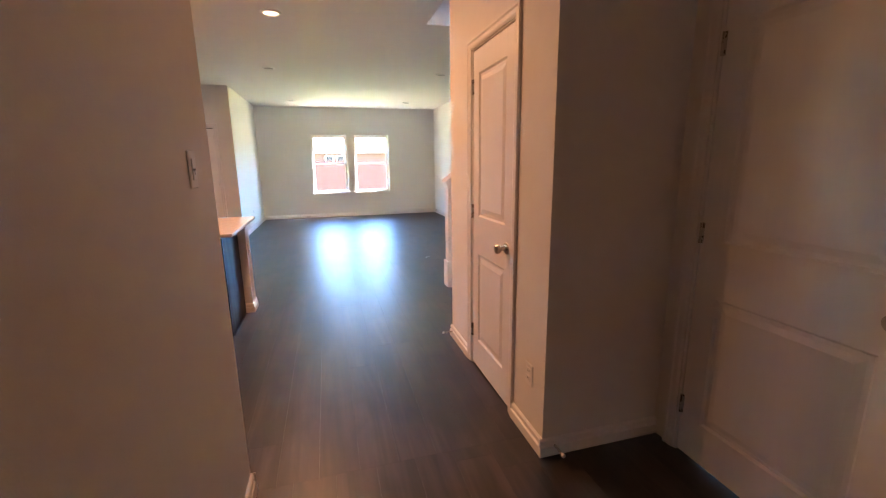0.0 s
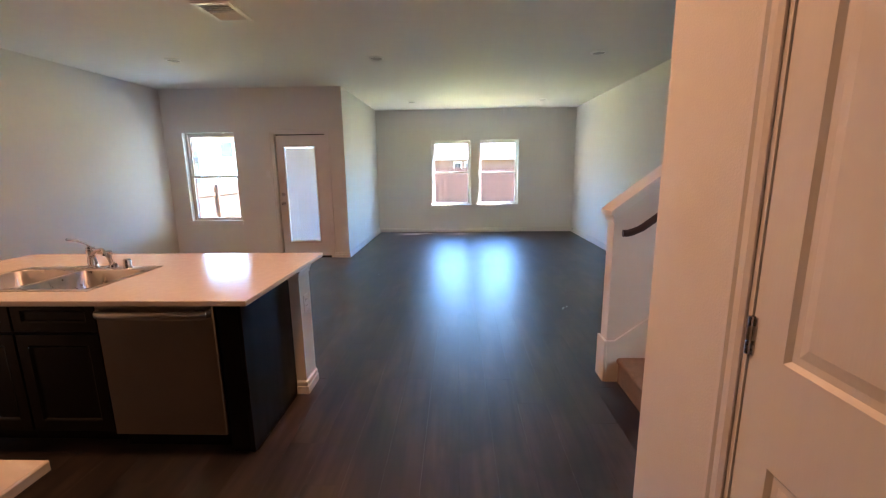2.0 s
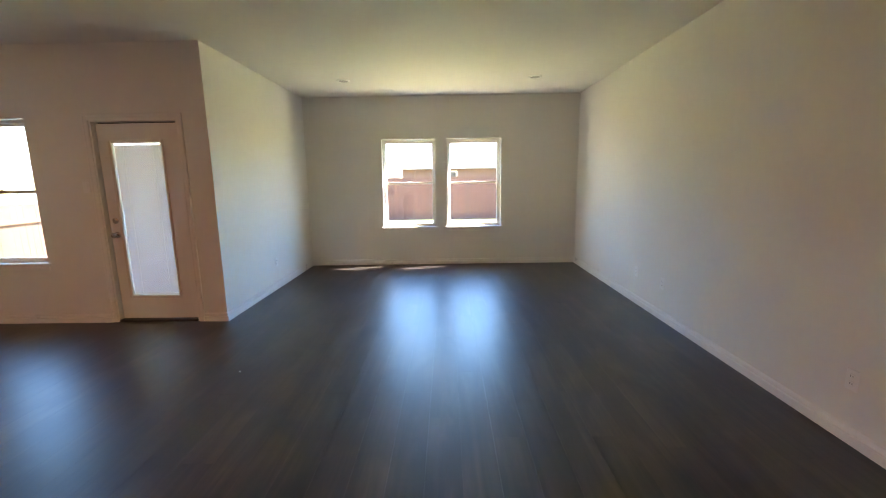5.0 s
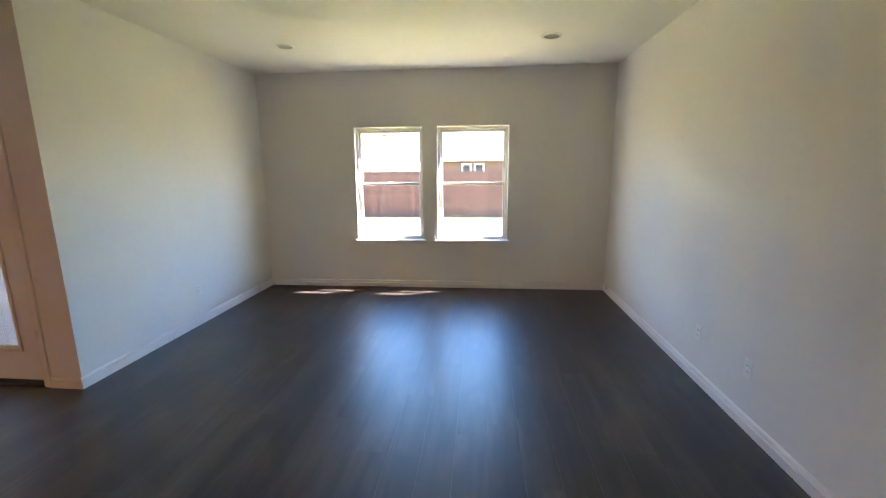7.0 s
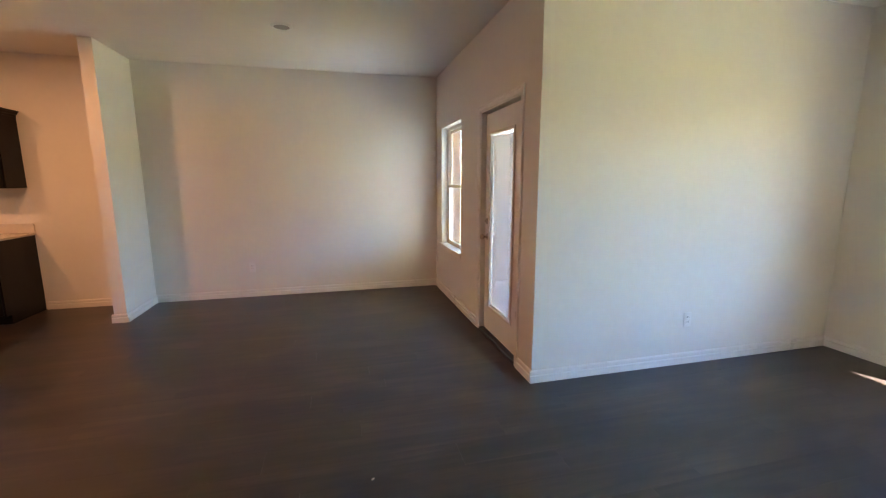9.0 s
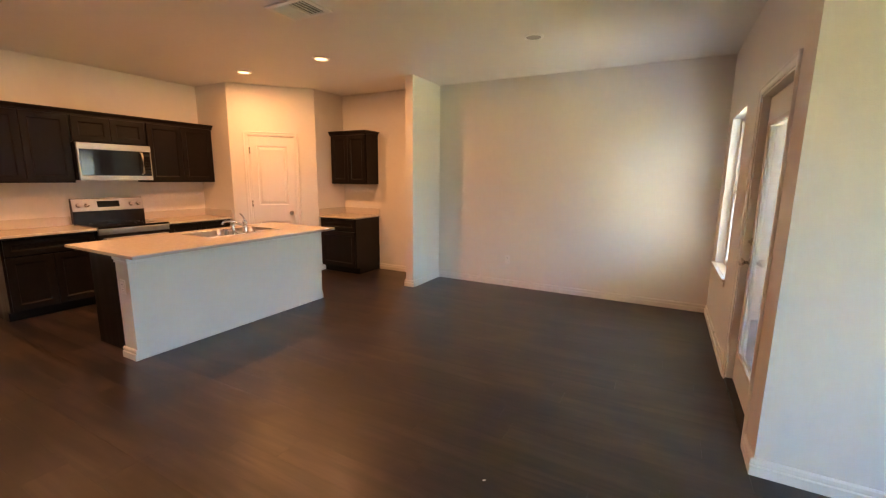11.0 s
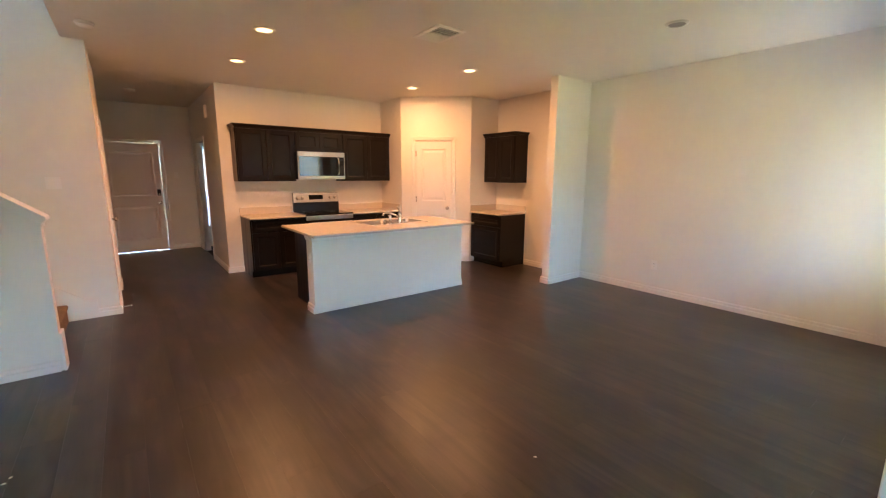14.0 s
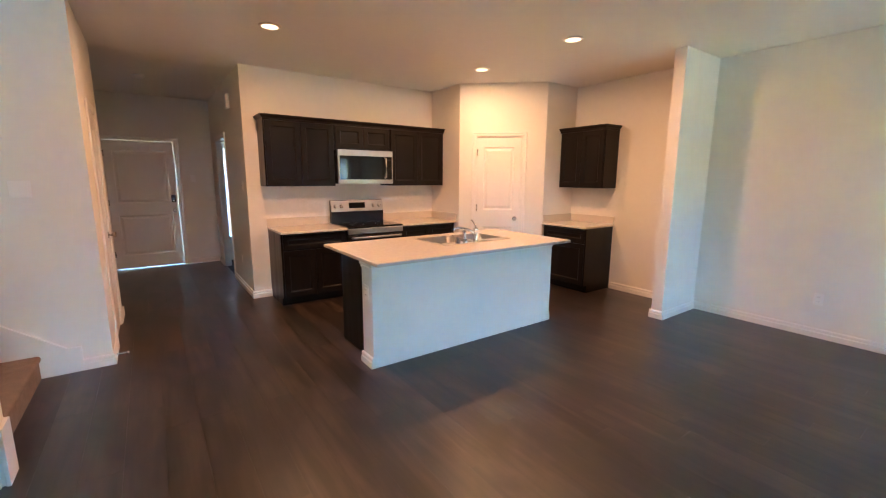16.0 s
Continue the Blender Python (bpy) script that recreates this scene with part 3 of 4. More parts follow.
def back_door():
    """Glazed back door with a blind between the panes."""
    w = BD[1] - BD[0]
    d = thing("door_6", "closed white back door with a full glass lite and white blind", "door", "", "structure", turned(BD[0], YJ, 0))
    j = 0.02
    part("jamb", boxes((0, j, 0, 0.15, 0, 2.045), (w - j, w, 0, 0.15, 0, 2.045), (j, w - j, 0, 0.15, 2.028, 2.045)), TRIM, d, "white door jamb")
    part("door_stop", boxes((j + 0.0005, j + 0.024, 0.0885, 0.11, 0.023, 2.004), (w - j - 0.012, w - j - 0.0005, 0.0885, 0.11, 0.023, 2.004), (j + 0.0005, w - j - 0.0005, 0.0885, 0.11, 2.0045, 2.0275)), RUBBER, d, "dark weather strip")
    casing(d, 0.004, w - 0.004, 2.04, -0.0005)
    part("threshold", boxes((j, w - j, -0.005, 0.16, -0.01, 0.022), bev=0.004), RUBBER, d, "dark metal threshold")
    y0, y1 = 0.044, 0.088
    x0, x1, z0, z1 = j + 0.014, w - j - 0.004, 0.026, 2.012
    g0, g1, h0, h1 = 0.165, 0.655, 0.275, 1.825
    slab = boxes((x0, g0, y0, y1, z0, z1), (g1, x1, y0, y1, z0, z1), (g0, g1, y0, y1, z0, h0), (g0, g1, y0, y1, h1, z1))
    leaf = part("slab", slab, DOORP, d, "white painted door leaf")
    f = 0.028
    part("lite_frame", boxes((g0 - f, g0, y0 - 0.012, y0 - 0.0005, h0 - f, h1 + f), (g1, g1 + f, y0 - 0.012, y0 - 0.0005, h0 - f, h1 + f), (g0, g1, y0 - 0.012, y0 - 0.0005, h1, h1 + f), (g0, g1, y0 - 0.012, y0 - 0.0005, h0 - f, h0), bev=0.004), VINYL, leaf, "white frame round the glass")
    for y in (y0 + 0.004, y1 - 0.006):
        pane = part("pane", boxes((g0, g1, y, y + 0.003, h0, h1)), GLASS, leaf, "clear glass pane")
        pane.visible_shadow = False
    bm = bmesh.new()
    n = 92
    for k in range(n):
        z = h0 + 0.022 + (h1 - h0 - 0.05) * k / (n - 1)
        yc, a = (y0 + y1) / 2, radians(77)
        rows = [[bm.verts.new((x, yc + 0.0092 * u * math.cos(a) + 0.0008 * (1 - u * u), z + 0.0092 * u * math.sin(a))) for x in (g0 + 0.006, g1 - 0.006)] for u in (-1, -0.35, 0.35, 1)]
        for p, q in zip(rows, rows[1:]):
            bm.faces.new((p[0], p[1], q[1], q[0]))
    part("blind_slats", bm, SLAT, leaf, "white blind slats, nearly closed")
    for x in (g0 + 0.10, g1 - 0.10):
        part("ladder_cord", boxes((x - 0.0025, x + 0.0025, y0 + 0.010, y0 + 0.0125, h0 + 0.01, h1 - 0.01)), PLASTIC, leaf, "white cord")
    part("blind_rail", boxes((g0 + 0.004, g1 - 0.004, y0 + 0.012, y1 - 0.012, h0 + 0.003, h0 + 0.014), bev=0.002), PLASTIC, leaf)
    knob(d, x0 + 0.062, 0.915, y0)
    part("deadbolt", lathe(bmesh.new(), ((0, 0), (0.030, 0), (0.030, 0.008), (0.024, 0.014), (0.010, 0.016), (0.009, 0.028), (0, 0.029)), Matrix.Translation((x0 + 0.062, y0, 1.06)) @ Matrix.Rotation(radians(90), 4, "X")), NICKEL, d, "satin nickel deadbolt", True)
    for z in (0.25, 1.05, 1.85):
        part("hinge", lathe(bmesh.new(), ((0, 0), (0.007, 0), (0.007, 0.1), (0, 0.1)), Matrix.Translation((x1, y0 - 0.006, z - 0.05)), 10), NICKEL, d)


back_door()

# ---- staircase ----
RISE, RUN, X0S = 0.189, 0.249, 1.475
stairs = thing("staircase", "tan carpeted staircase between a wall and a half wall", "staircase", "", "structure")
for k in range(10):
    x, z = X0S + RUN * k, RISE * (k + 1) - 0.012
    top = [(x + 0.02 + RUN + 0.02, 0.0), (x + 0.02, 0.0), (x + 0.02, z - 0.045)]
    nose = [(x + 0.005 - 0.0 + 0.022 - 0.022 * math.sin(a), z - 0.024 - 0.024 * math.cos(a) + 0.0) for a in (radians(v) for v in range(20, 181, 20))]
    poly = [*top, *nose, (x + RUN + 0.04, z)]
    part("step", prism(bmesh.new(), poly, YS + 0.020, 4.680), CARPET, stairs, "tan carpeted step", True)


def rake(x):
    return 1.160 + 0.762 * (x - 1.39)


half = solid("wall_half", prism(bmesh.new(), ((1.412, -0.03), (4.2, -0.03), (4.2, rake(4.2)), (1.412, rake(1.412))), 4.70, 4.815), PAINT, "half wall beside the stairs, painted off-white", "wall")


def raked(name, x0, x1, lo, hi, y0, y1, mat, label):
    """A board that rises with the stairs, cut upright at its ends."""
    return solid(name, prism(bmesh.new(), ((x0, rake(x0) + lo), (x1, rake(x1) + lo), (x1, rake(x1) + hi), (x0, rake(x0) + hi)), y0, y1), mat, label, "trim")


raked("trim_cap", 1.375, 4.2, 0.002, 0.026, 4.66, 4.855, TRIM, "white painted cap on the half wall")
for y0, y1 in ((4.676, 4.699), (4.816, 4.839)):
    raked("trim_cap_moulding", 1.393, 4.2, -0.022, 0.001, y0, y1, TRIM, "white moulding under the wall cap")
    raked("trim_cap_moulding", 1.403, 4.2, -0.048, -0.023, y0 + (0.009 if y0 < 4.7 else 0), y1 - (0 if y0 < 4.7 else 0.009), TRIM, "white moulding under the wall cap")
solid("trim_cap_return", boxes((1.393, 1.411, 4.677, 4.838, rake(1.38) - 0.025, rake(1.38) - 0.003), (1.403, 1.411, 4.688, 4.828, rake(1.38) - 0.052, rake(1.38) - 0.026), bev=0.003), TRIM, "white moulding under the wall cap", "trim")


def skirt(y0, y1, xs, name="trim_skirt"):
    s = RISE / RUN
    lift = 0.295
    bm = prism(bmesh.new(), ((xs, 0), (4.2, 0), (4.2, lift + s * (4.2 - 1.46)), (1.46, lift), (xs, lift)), y0, y1)
    solid(name, bm, TRIM, "white painted skirt board beside the steps", "trim")


skirt(4.683, 4.6985, 1.4125)
bm = prism(bmesh.new(), ((1.25, 0), (4.2, 0), (4.2, 0.195 + 0.75 * (4.2 - 1.33)), (1.33, 0.195), (1.25, 0.195)), YS + 0.001, YS + 0.0165)
solid("trim_skirt_wall", bm, TRIM, "white painted skirt board beside the steps", "trim")
solid("trim_newel_base", boxes((1.394, 1.4115, 4.6835, 4.83, 0, 0.295), bev=0.002), TRIM, "white plinth at the end of the half wall", "trim")

rail = thing("handrail", "dark stained wooden handrail on the half wall", "handrail")
pts = [(1.44, 4.625, 1.040), (1.47, 4.622, 1.041), (1.50, 4.62, 1.050), (1.55, 4.62, 1.072), (1.62, 4.62, 1.124), (4.1, 4.62, 1.124 + 0.785 * 2.48)]
part("rail", tube(bmesh.new(), pts, 0.023, 12, 0.9), WALNUT, rail, "", True)
for x in (1.85, 2.9, 3.9):
    z = 1.124 + 0.785 * (x - 1.64)
    part("bracket", tube(bmesh.new(), [(x, 4.62, z - 0.02), (x, 4.625, z - 0.055), (x, 4.66, z - 0.075), (x, 4.699, z - 0.075)], 0.008, 8), NICKEL, rail, "satin nickel bracket", True)

# ---- kitchen ----
CT = 0.875      # counter top height


def shaker(parent, x0, x1, z0, z1, y, name="cabinet_door", face=1):
    """A framed cabinet front whose seen face lies at y, towards +y."""
    bm = bmesh.new()
    f = min(0.058, (x1 - x0) * 0.22, (z1 - z0) * 0.3)
    yb = y - 0.019
    rings(bm, x0, x1, z0, z1, ((0, yb), (0, y - 0.002), (0.002, y), (f, y), (f + 0.006, y - 0.003), (f + 0.012, y - 0.009), (f + 0.02, y - 0.010)))
    return part(name, bm, ESPRESSO, parent)


def base_unit(name, at, w, label, fronts, depth=0.60, hollow=False):
    """A base cabinet: x across from 0 to w, back at y = 0, front at y = depth; fronts are (x0, x1, z0, z1, kind)."""
    c = thing(name, label, "cabinet", "base cabinets", "", at)
    body = [(0, w, 0, depth - 0.02, 0.095, 0.62 if hollow else CT - 0.026)]
    if hollow:
        body += [(0, w, depth - 0.028, depth - 0.02, 0.621, CT - 0.026), (0, 0.016, 0, depth - 0.029, 0.621, CT - 0.026), (w - 0.016, w, 0, depth - 0.029, 0.621, CT - 0.026)]
    part("body", boxes(*body), ESPRESSO, c)
    part("toe_kick", boxes((0.002, w - 0.002, 0, depth - 0.09, 0.0, 0.094)), ESPRESSO, c)
    for x0, x1, z0, z1, kind in fronts:
        shaker(c, x0, x1, z0, z1, depth, kind)
    return c


base_unit("base_cabinet", turned(-1.215, YK, 0), 0.775, "espresso base cabinet beside the range", [(0.02, 0.385, 0.11, 0.65, "cabinet_door"), (0.39, 0.755, 0.11, 0.65, "cabinet_door"), (0.02, 0.755, 0.665, 0.83, "drawer")])
base_unit("base_cabinet", turned(-2.868, YK, 0), 0.885, "espresso base cabinet between the range and the pantry", [(0.02, 0.44, 0.11, 0.65, "cabinet_door"), (0.445, 0.865, 0.11, 0.65, "cabinet_door"), (0.02, 0.44, 0.665, 0.83, "drawer"), (0.445, 0.865, 0.665, 0.83, "drawer")])
for x0, x1 in ((-1.212, -0.432), (-2.867, -1.983)):
    ct = thing("countertop", "pale polished quartz countertop on the base cabinets", "countertop", "kitchen counters")
    part("slab", boxes((x0, x1, YK + 0.002, 2.755, CT - 0.025, CT), bev=0.003), QUARTZ, ct)
    part("backsplash", boxes((x0, x1, YK + 0.001, YK + 0.020, CT + 0.0005, CT + 0.10), bev=0.002), QUARTZ, ct)
    if x0 < -2:
        part("backsplash", boxes((x0, x0 + 0.019, YK + 0.021, 2.752, CT + 0.0005, CT + 0.10), bev=0.002), QUARTZ, ct)


def wall_unit(at, w, z0, z1, label, doors=2, depth=0.31):
    c = thing("wall_cabinet", label, "cabinet", "wall cabinets", "", at)
    part("body", boxes((0, w, 0.001, depth - 0.02, z0, z1)), ESPRESSO, c)
    dw = (w - 0.024) / doors
    for k in range(doors):
        shaker(c, 0.012 + dw * k + 0.002, 0.012 + dw * (k + 1) - 0.002, z0 + 0.012, z1 - 0.02, depth)
    return c


UZ0, UZ1 = 1.375, 2.135
wall_unit(turned(-1.215, YK, 0), 0.825, UZ0, UZ1, "espresso two-door wall cabinet over the counter")
wall_unit(turned(-1.985, YK, 0), 0.768, 1.828, UZ1, "short espresso two-door wall cabinet above the microwave")
wall_unit(turned(-2.868, YK, 0), 0.881, UZ0, UZ1, "espresso two-door wall cabinet beside the pantry")


def crown(x0, x1, y0, y1, z, left=False, right=False):
    """Crown moulding round the top of wall cabinets that stand against y0, fronts at y1."""
    steps = ((0.004, -0.02), (0.004, 0.0), (0.014, 0.006), (0.026, 0.026), (0.034, 0.032), (0.034, 0.042))
    bm = bmesh.new()
    loops = []
    for o, h in steps:
        xa, xb = x0 - (o if left else 0), x1 + (o if right else 0)
        loops.append([bm.verts.new(p) for p in ((xa, y0, z + h), (xa, y1 + o, z + h), (xb, y1 + o, z + h), (xb, y0, z + h))])
    for p, q in zip(loops, loops[1:]):
        for k in range(4):
            bm.faces.new((p[k], p[(k + 1) % 4], q[(k + 1) % 4], q[k]))
    bm.faces.new(loops[-1]), bm.faces.new(loops[0][::-1])
    return bm


solid("crown_moulding", crown(-2.867, -0.390, YK + 0.002, YK + 0.312, UZ1 + 0.001, False, True), ESPRESSO, "espresso crown moulding on the wall cabinets", "moulding", "thing")


def microwave():
    m = thing("microwave", "stainless steel over-range microwave with black glass door", "microwave", "", "", turned(-1.980, YK, 0))
    w, d, z0, z1 = 0.758, 0.39, 1.402, 1.826
    part("body", boxes((0, w, 0.001, d - 0.03, z0, z1), bev=0.004), BLACK, m)
    part("door_frame", boxes((0.0, w, d - 0.029, d, z1 - 0.075, z1 - 0.002), (0.0, w, d - 0.029, d, z0, z0 + 0.055), (w - 0.020, w, d - 0.029, d, z0 + 0.055, z1 - 0.075), (0, 0.012, d - 0.029, d, z0 + 0.055, z1 - 0.075), bev=0.003), STEEL, m, "brushed steel door frame")
    part("door_glass", boxes((0.088, w - 0.021, d - 0.028, d - 0.003, z0 + 0.056, z1 - 0.076)), BLACKGLASS, m, "black glass window")
    part("control_panel", boxes((0.013, 0.086, d - 0.028, d - 0.004, z0 + 0.056, z1 - 0.076)), BLACKGLASS, m, "black control panel")
    part("display", boxes((0.024, 0.076, d - 0.0038, d - 0.003, z1 - 0.13, z1 - 0.105)), DARKPANE, m)
    for r in range(5):
        for c in range(3):
            part("button", boxes((0.022 + c * 0.02, 0.036 + c * 0.02, d - 0.0038, d - 0.0028, z0 + 0.075 + r * 0.034, z0 + 0.093 + r * 0.034)), BLACK, m)
    part("handle", tube(bmesh.new(), [(0.118, d, z0 + 0.075), (0.118, d + 0.03, z0 + 0.085), (0.118, d + 0.042, z0 + 0.13), (0.118, d + 0.042, z1 - 0.15), (0.118, d + 0.03, z1 - 0.10), (0.118, d, z1 - 0.09)], 0.011, 10), STEEL, m, "curved steel handle", True)
    part("vent", boxes(*[(0.04 + 0.045 * k, 0.075 + 0.045 * k, d - 0.16, d - 0.09, z0 - 0.002, z0 + 0.002) for k in range(15)]), BLACK, m)


microwave()


def range_stove():
    r = thing("range", "freestanding stainless steel electric range with black glass cooktop", "range", "", "", turned(-1.980, YK, 0))
    w, d = 0.762, 0.645
    part("body", boxes((0.001, w - 0.001, 0.03, d - 0.03, 0.02, 0.862)), BLACK, r)
    part("cooktop", boxes((0, w, 0.07, d, 0.863, 0.885), bev=0.005), BLACKGLASS, r, "black glass cooktop")
    for x, y, rad in ((0.20, 0.20, 0.075), (0.56, 0.20, 0.095), (0.20, 0.46, 0.10), (0.56, 0.46, 0.085)):
        bm = lathe(bmesh.new(), ((rad - 0.004, 0), (rad - 0.004, 0.0006), (rad, 0.0006), (rad, 0)), Matrix.Translation((x, y, 0.8852)), 32)
        part("burner_ring", bm, RUBBER, r)
    part("backguard", prism(bmesh.new(), ((0.03, 0.885), (0.085, 0.885), (0.085, 1.03), (0.06, 1.165), (0.045, 1.18), (0.03, 1.18)), 0.0, w, Matrix.Rotation(radians(90), 4, "Z") @ Matrix.Scale(-1, 4, (0, 1, 0))), BLACK, r, "black backguard")
    tilt = Matrix.Translation((0, 0.0735, 1.10)) @ Matrix.Rotation(radians(10.5), 4, "X")
    bm = box(bmesh.new(), 0.002, w - 0.002, -0.002, 0.006, -0.072, 0.078, 0.003)
    bm.transform(tilt)
    part("control_panel", bm, STEEL, r, "brushed steel control panel")
    bm = box(bmesh.new(), 0.275, 0.51, 0.0065, 0.010, -0.030, 0.045, 0.002)
    bm.transform(tilt)
    part("display", bm, BLACKGLASS, r, "black clock display")
    for x in (0.065, 0.145, w - 0.145, w - 0.065):
        bm = lathe(bmesh.new(), ((0, 0.0), (0.026, 0.0), (0.024, 0.018), (0.020, 0.024), (0, 0.024)), tilt @ Matrix.Translation((x, 0.0065, 0.0)) @ Matrix.Rotation(radians(-90), 4, "X"), 18)
        part("control_knob", bm, NICKEL, r, "grey control knob", True)
    part("oven_door", boxes((0.004, w - 0.004, d - 0.03, d + 0.002, 0.235, 0.79), bev=0.004), BLACK, r, "black oven door")
    part("oven_window", boxes((0.14, w - 0.14, d + 0.0022, d + 0.005, 0.37, 0.66), bev=0.001), BLACKGLASS, r, "black glass oven window")
    part("door_trim", boxes((0.004, w - 0.004, d - 0.03, d + 0.004, 0.792, 0.858), bev=0.004), STEEL, r, "brushed steel trim under the cooktop")
    part("handle", tube(bmesh.new(), [(0.05, d + 0.001, 0.745), (0.055, d + 0.045, 0.75), (0.10, d + 0.052, 0.75), (w - 0.10, d + 0.052, 0.75), (w - 0.055, d + 0.045, 0.75), (w - 0.05, d + 0.001, 0.745)], 0.012, 10), STEEL, r, "brushed steel handle", True)
    part("drawer", boxes((0.004, w - 0.004, d - 0.03, d + 0.001, 0.06, 0.228), bev=0.004), STEEL, r, "brushed steel storage drawer")


range_stove()

# corner desk cabinet by the fridge space
DK = Matrix.Translation((XL, 4.28, 0)) @ Matrix.Rotation(radians(-90), 4, "Z")
base_unit("base_cabinet", DK, 0.697, "espresso base cabinet beside the empty fridge space", [(0.015, 0.682, 0.11, 0.65, "cabinet_door"), (0.015, 0.682, 0.665, 0.83, "drawer")], depth=0.59)
ct = thing("countertop", "pale polished quartz countertop on a single base cabinet", "countertop", "kitchen counters")
part("slab", boxes((XL + 0.002, -3.735, PB.y + 0.002, 4.295, CT - 0.025, CT), bev=0.003), QUARTZ, ct)
part("backsplash", boxes((XL + 0.001, XL + 0.02, PB.y + 0.022, 4.293, CT + 0.0005, CT + 0.10), bev=0.002), QUARTZ, ct)
part("backsplash", boxes((XL + 0.001, -3.745, PB.y + 0.001, PB.y + 0.02, CT + 0.0005, CT + 0.10), bev=0.002), QUARTZ, ct)
wall_unit(DK, 0.697, 1.36, 2.115, "small espresso wall cabinet beside the empty fridge space", 2)
cr = crown(0, 0.699, 0.002, 0.312, 2.116, True, False)
cr.transform(DK)
solid("crown_moulding", cr, ESPRESSO, "espresso crown moulding on the small wall cabinet", "moulding", "thing")

# ---- island ----
solid("wall_island", boxes((-2.63, -0.595, 4.515, 4.695, -0.03, CT - 0.0265)), PAINT, "half-height wall at the back of the island, off-white", "wall")
solid("trim_island", boxes((-2.645, -0.580, 4.50, 4.71, CT - 0.062, CT - 0.02655), (-2.638, -0.587, 4.507, 4.703, CT - 0.085, CT - 0.0625), bev=0.004), TRIM, "white moulding under the island counter", "trim")
baseboard(-0.595, 4.695, -0.595, 4.515, 0, T)
baseboard(-2.63, 4.515, -2.63, 4.695, 0, 0)
baseboard(-0.595, 4.515, -0.655, 4.515)
ISL = turned(-0.66, 4.514, 180)      # x runs away from the hall, y towards the kitchen
solid("trim_island_shoe", boxes((-0.659, -0.650, 3.945, 4.49, 0, 0.005), bev=0.002), ESPRESSO, "dark shoe strip at the foot of the island's end panel", "trim")
c = thing("island_cabinet", "espresso end panel and filler of the kitchen island", "cabinet", "base cabinets", "", ISL)
part("end_panel", boxes((0, 0.02, 0, 0.585, 0.0, CT - 0.026), bev=0.001), ESPRESSO, c)
part("filler", boxes((0.021, 0.125, 0.54, 0.58, 0.0, CT - 0.026)), ESPRESSO, c)


def dishwasher():
    d = thing("dishwasher", "stainless steel dishwasher built into the island", "dishwasher", "", "", ISL @ Matrix.Translation((0.128, 0, 0)))
    w, f = 0.600, 0.60
    part("body", boxes((0.002, w - 0.002, 0.01, f - 0.04, 0.09, CT - 0.036)), BLACK, d)
    part("door", boxes((0.003, w - 0.003, f - 0.039, f, 0.105, CT - 0.045), bev=0.005), STEEL, d, "brushed steel door")
    part("toe_kick", boxes((0.003, w - 0.003, f - 0.11, f - 0.07, 0.0, 0.10)), BLACK, d)
    part("control_strip", boxes((0.006, w - 0.006, f - 0.038, f - 0.003, CT - 0.0445, CT - 0.037)), BLACK, d)
    z = CT - 0.105
    part("handle", tube(bmesh.new(), [(0.02, f - 0.002, z), (0.025, f + 0.02, z), (0.06, f + 0.036, z), (w / 2, f + 0.044, z), (w - 0.06, f + 0.036, z), (w - 0.025, f + 0.02, z), (w - 0.02, f - 0.002, z)], 0.021, 10, 0.5), STEEL, d, "curved steel handle", True)


dishwasher()
base_unit("base_cabinet", ISL @ Matrix.Translation((0.731, 0, 0)), 0.914, "espresso sink cabinet in the island", [(0.015, 0.452, 0.11, 0.65, "cabinet_door"), (0.462, 0.899, 0.11, 0.65, "cabinet_door"), (0.015, 0.452, 0.665, 0.83, "drawer_front"), (0.462, 0.899, 0.665, 0.83, "drawer_front")], depth=0.58, hollow=True)
base_unit("base_cabinet", ISL @ Matrix.Translation((1.648, 0, 0)), 0.318, "narrow espresso base cabinet at the island's end", [(0.012, 0.306, 0.11, 0.65, "cabinet_door"), (0.012, 0.306, 0.665, 0.83, "drawer")], depth=0.58)
SX0, SX1, SY0, SY1 = -2.26, -1.425, 3.94, 4.47
ct = thing("countertop", "pale polished quartz island countertop with a sink cut-out", "countertop", "kitchen counters")
ix0, ix1, iy0, iy1 = -2.69, -0.550, 3.785, 4.88
hx0, hx1, hy0, hy1 = SX0 + 0.015, SX1 - 0.015, SY0 + 0.015, SY1 - 0.015
bm = bmesh.new()
ring_o = [(ix0, iy0), (ix1, iy0), (ix1, iy1), (ix0, iy1)]
ring_i = [(hx0, hy0), (hx1, hy0), (hx1, hy1), (hx0, hy1)]
lv = [[[bm.verts.new((x, y, z)) for x, y in rg] for rg in (ring_o, ring_i)] for z in (CT - 0.025, CT)]
for k in range(4):
    j = (k + 1) % 4
    bm.faces.new((lv[1][0][k], lv[1][0][j], lv[1][1][j], lv[1][1][k]))
    bm.faces.new((lv[0][0][j], lv[0][0][k], lv[0][1][k], lv[0][1][j]))
    bm.faces.new((lv[0][0][k], lv[0][0][j], lv[1][0][j], lv[1][0][k]))
    bm.faces.new((lv[0][1][j], lv[0][1][k], lv[1][1][k], lv[1][1][j]))
es = [e for e in bm.edges if all(v in lv[1][0] + lv[0][0] for v in e.verts)]
bmesh.ops.bevel(bm, geom=es, offset=0.003, segments=2, affect="EDGES")
part("slab", bm, QUARTZ, ct)

sink = thing("kitchen_sink", "double-bowl stainless steel drop-in sink in the island", "sink")
bm = bmesh.new()
zt = CT + 0.004


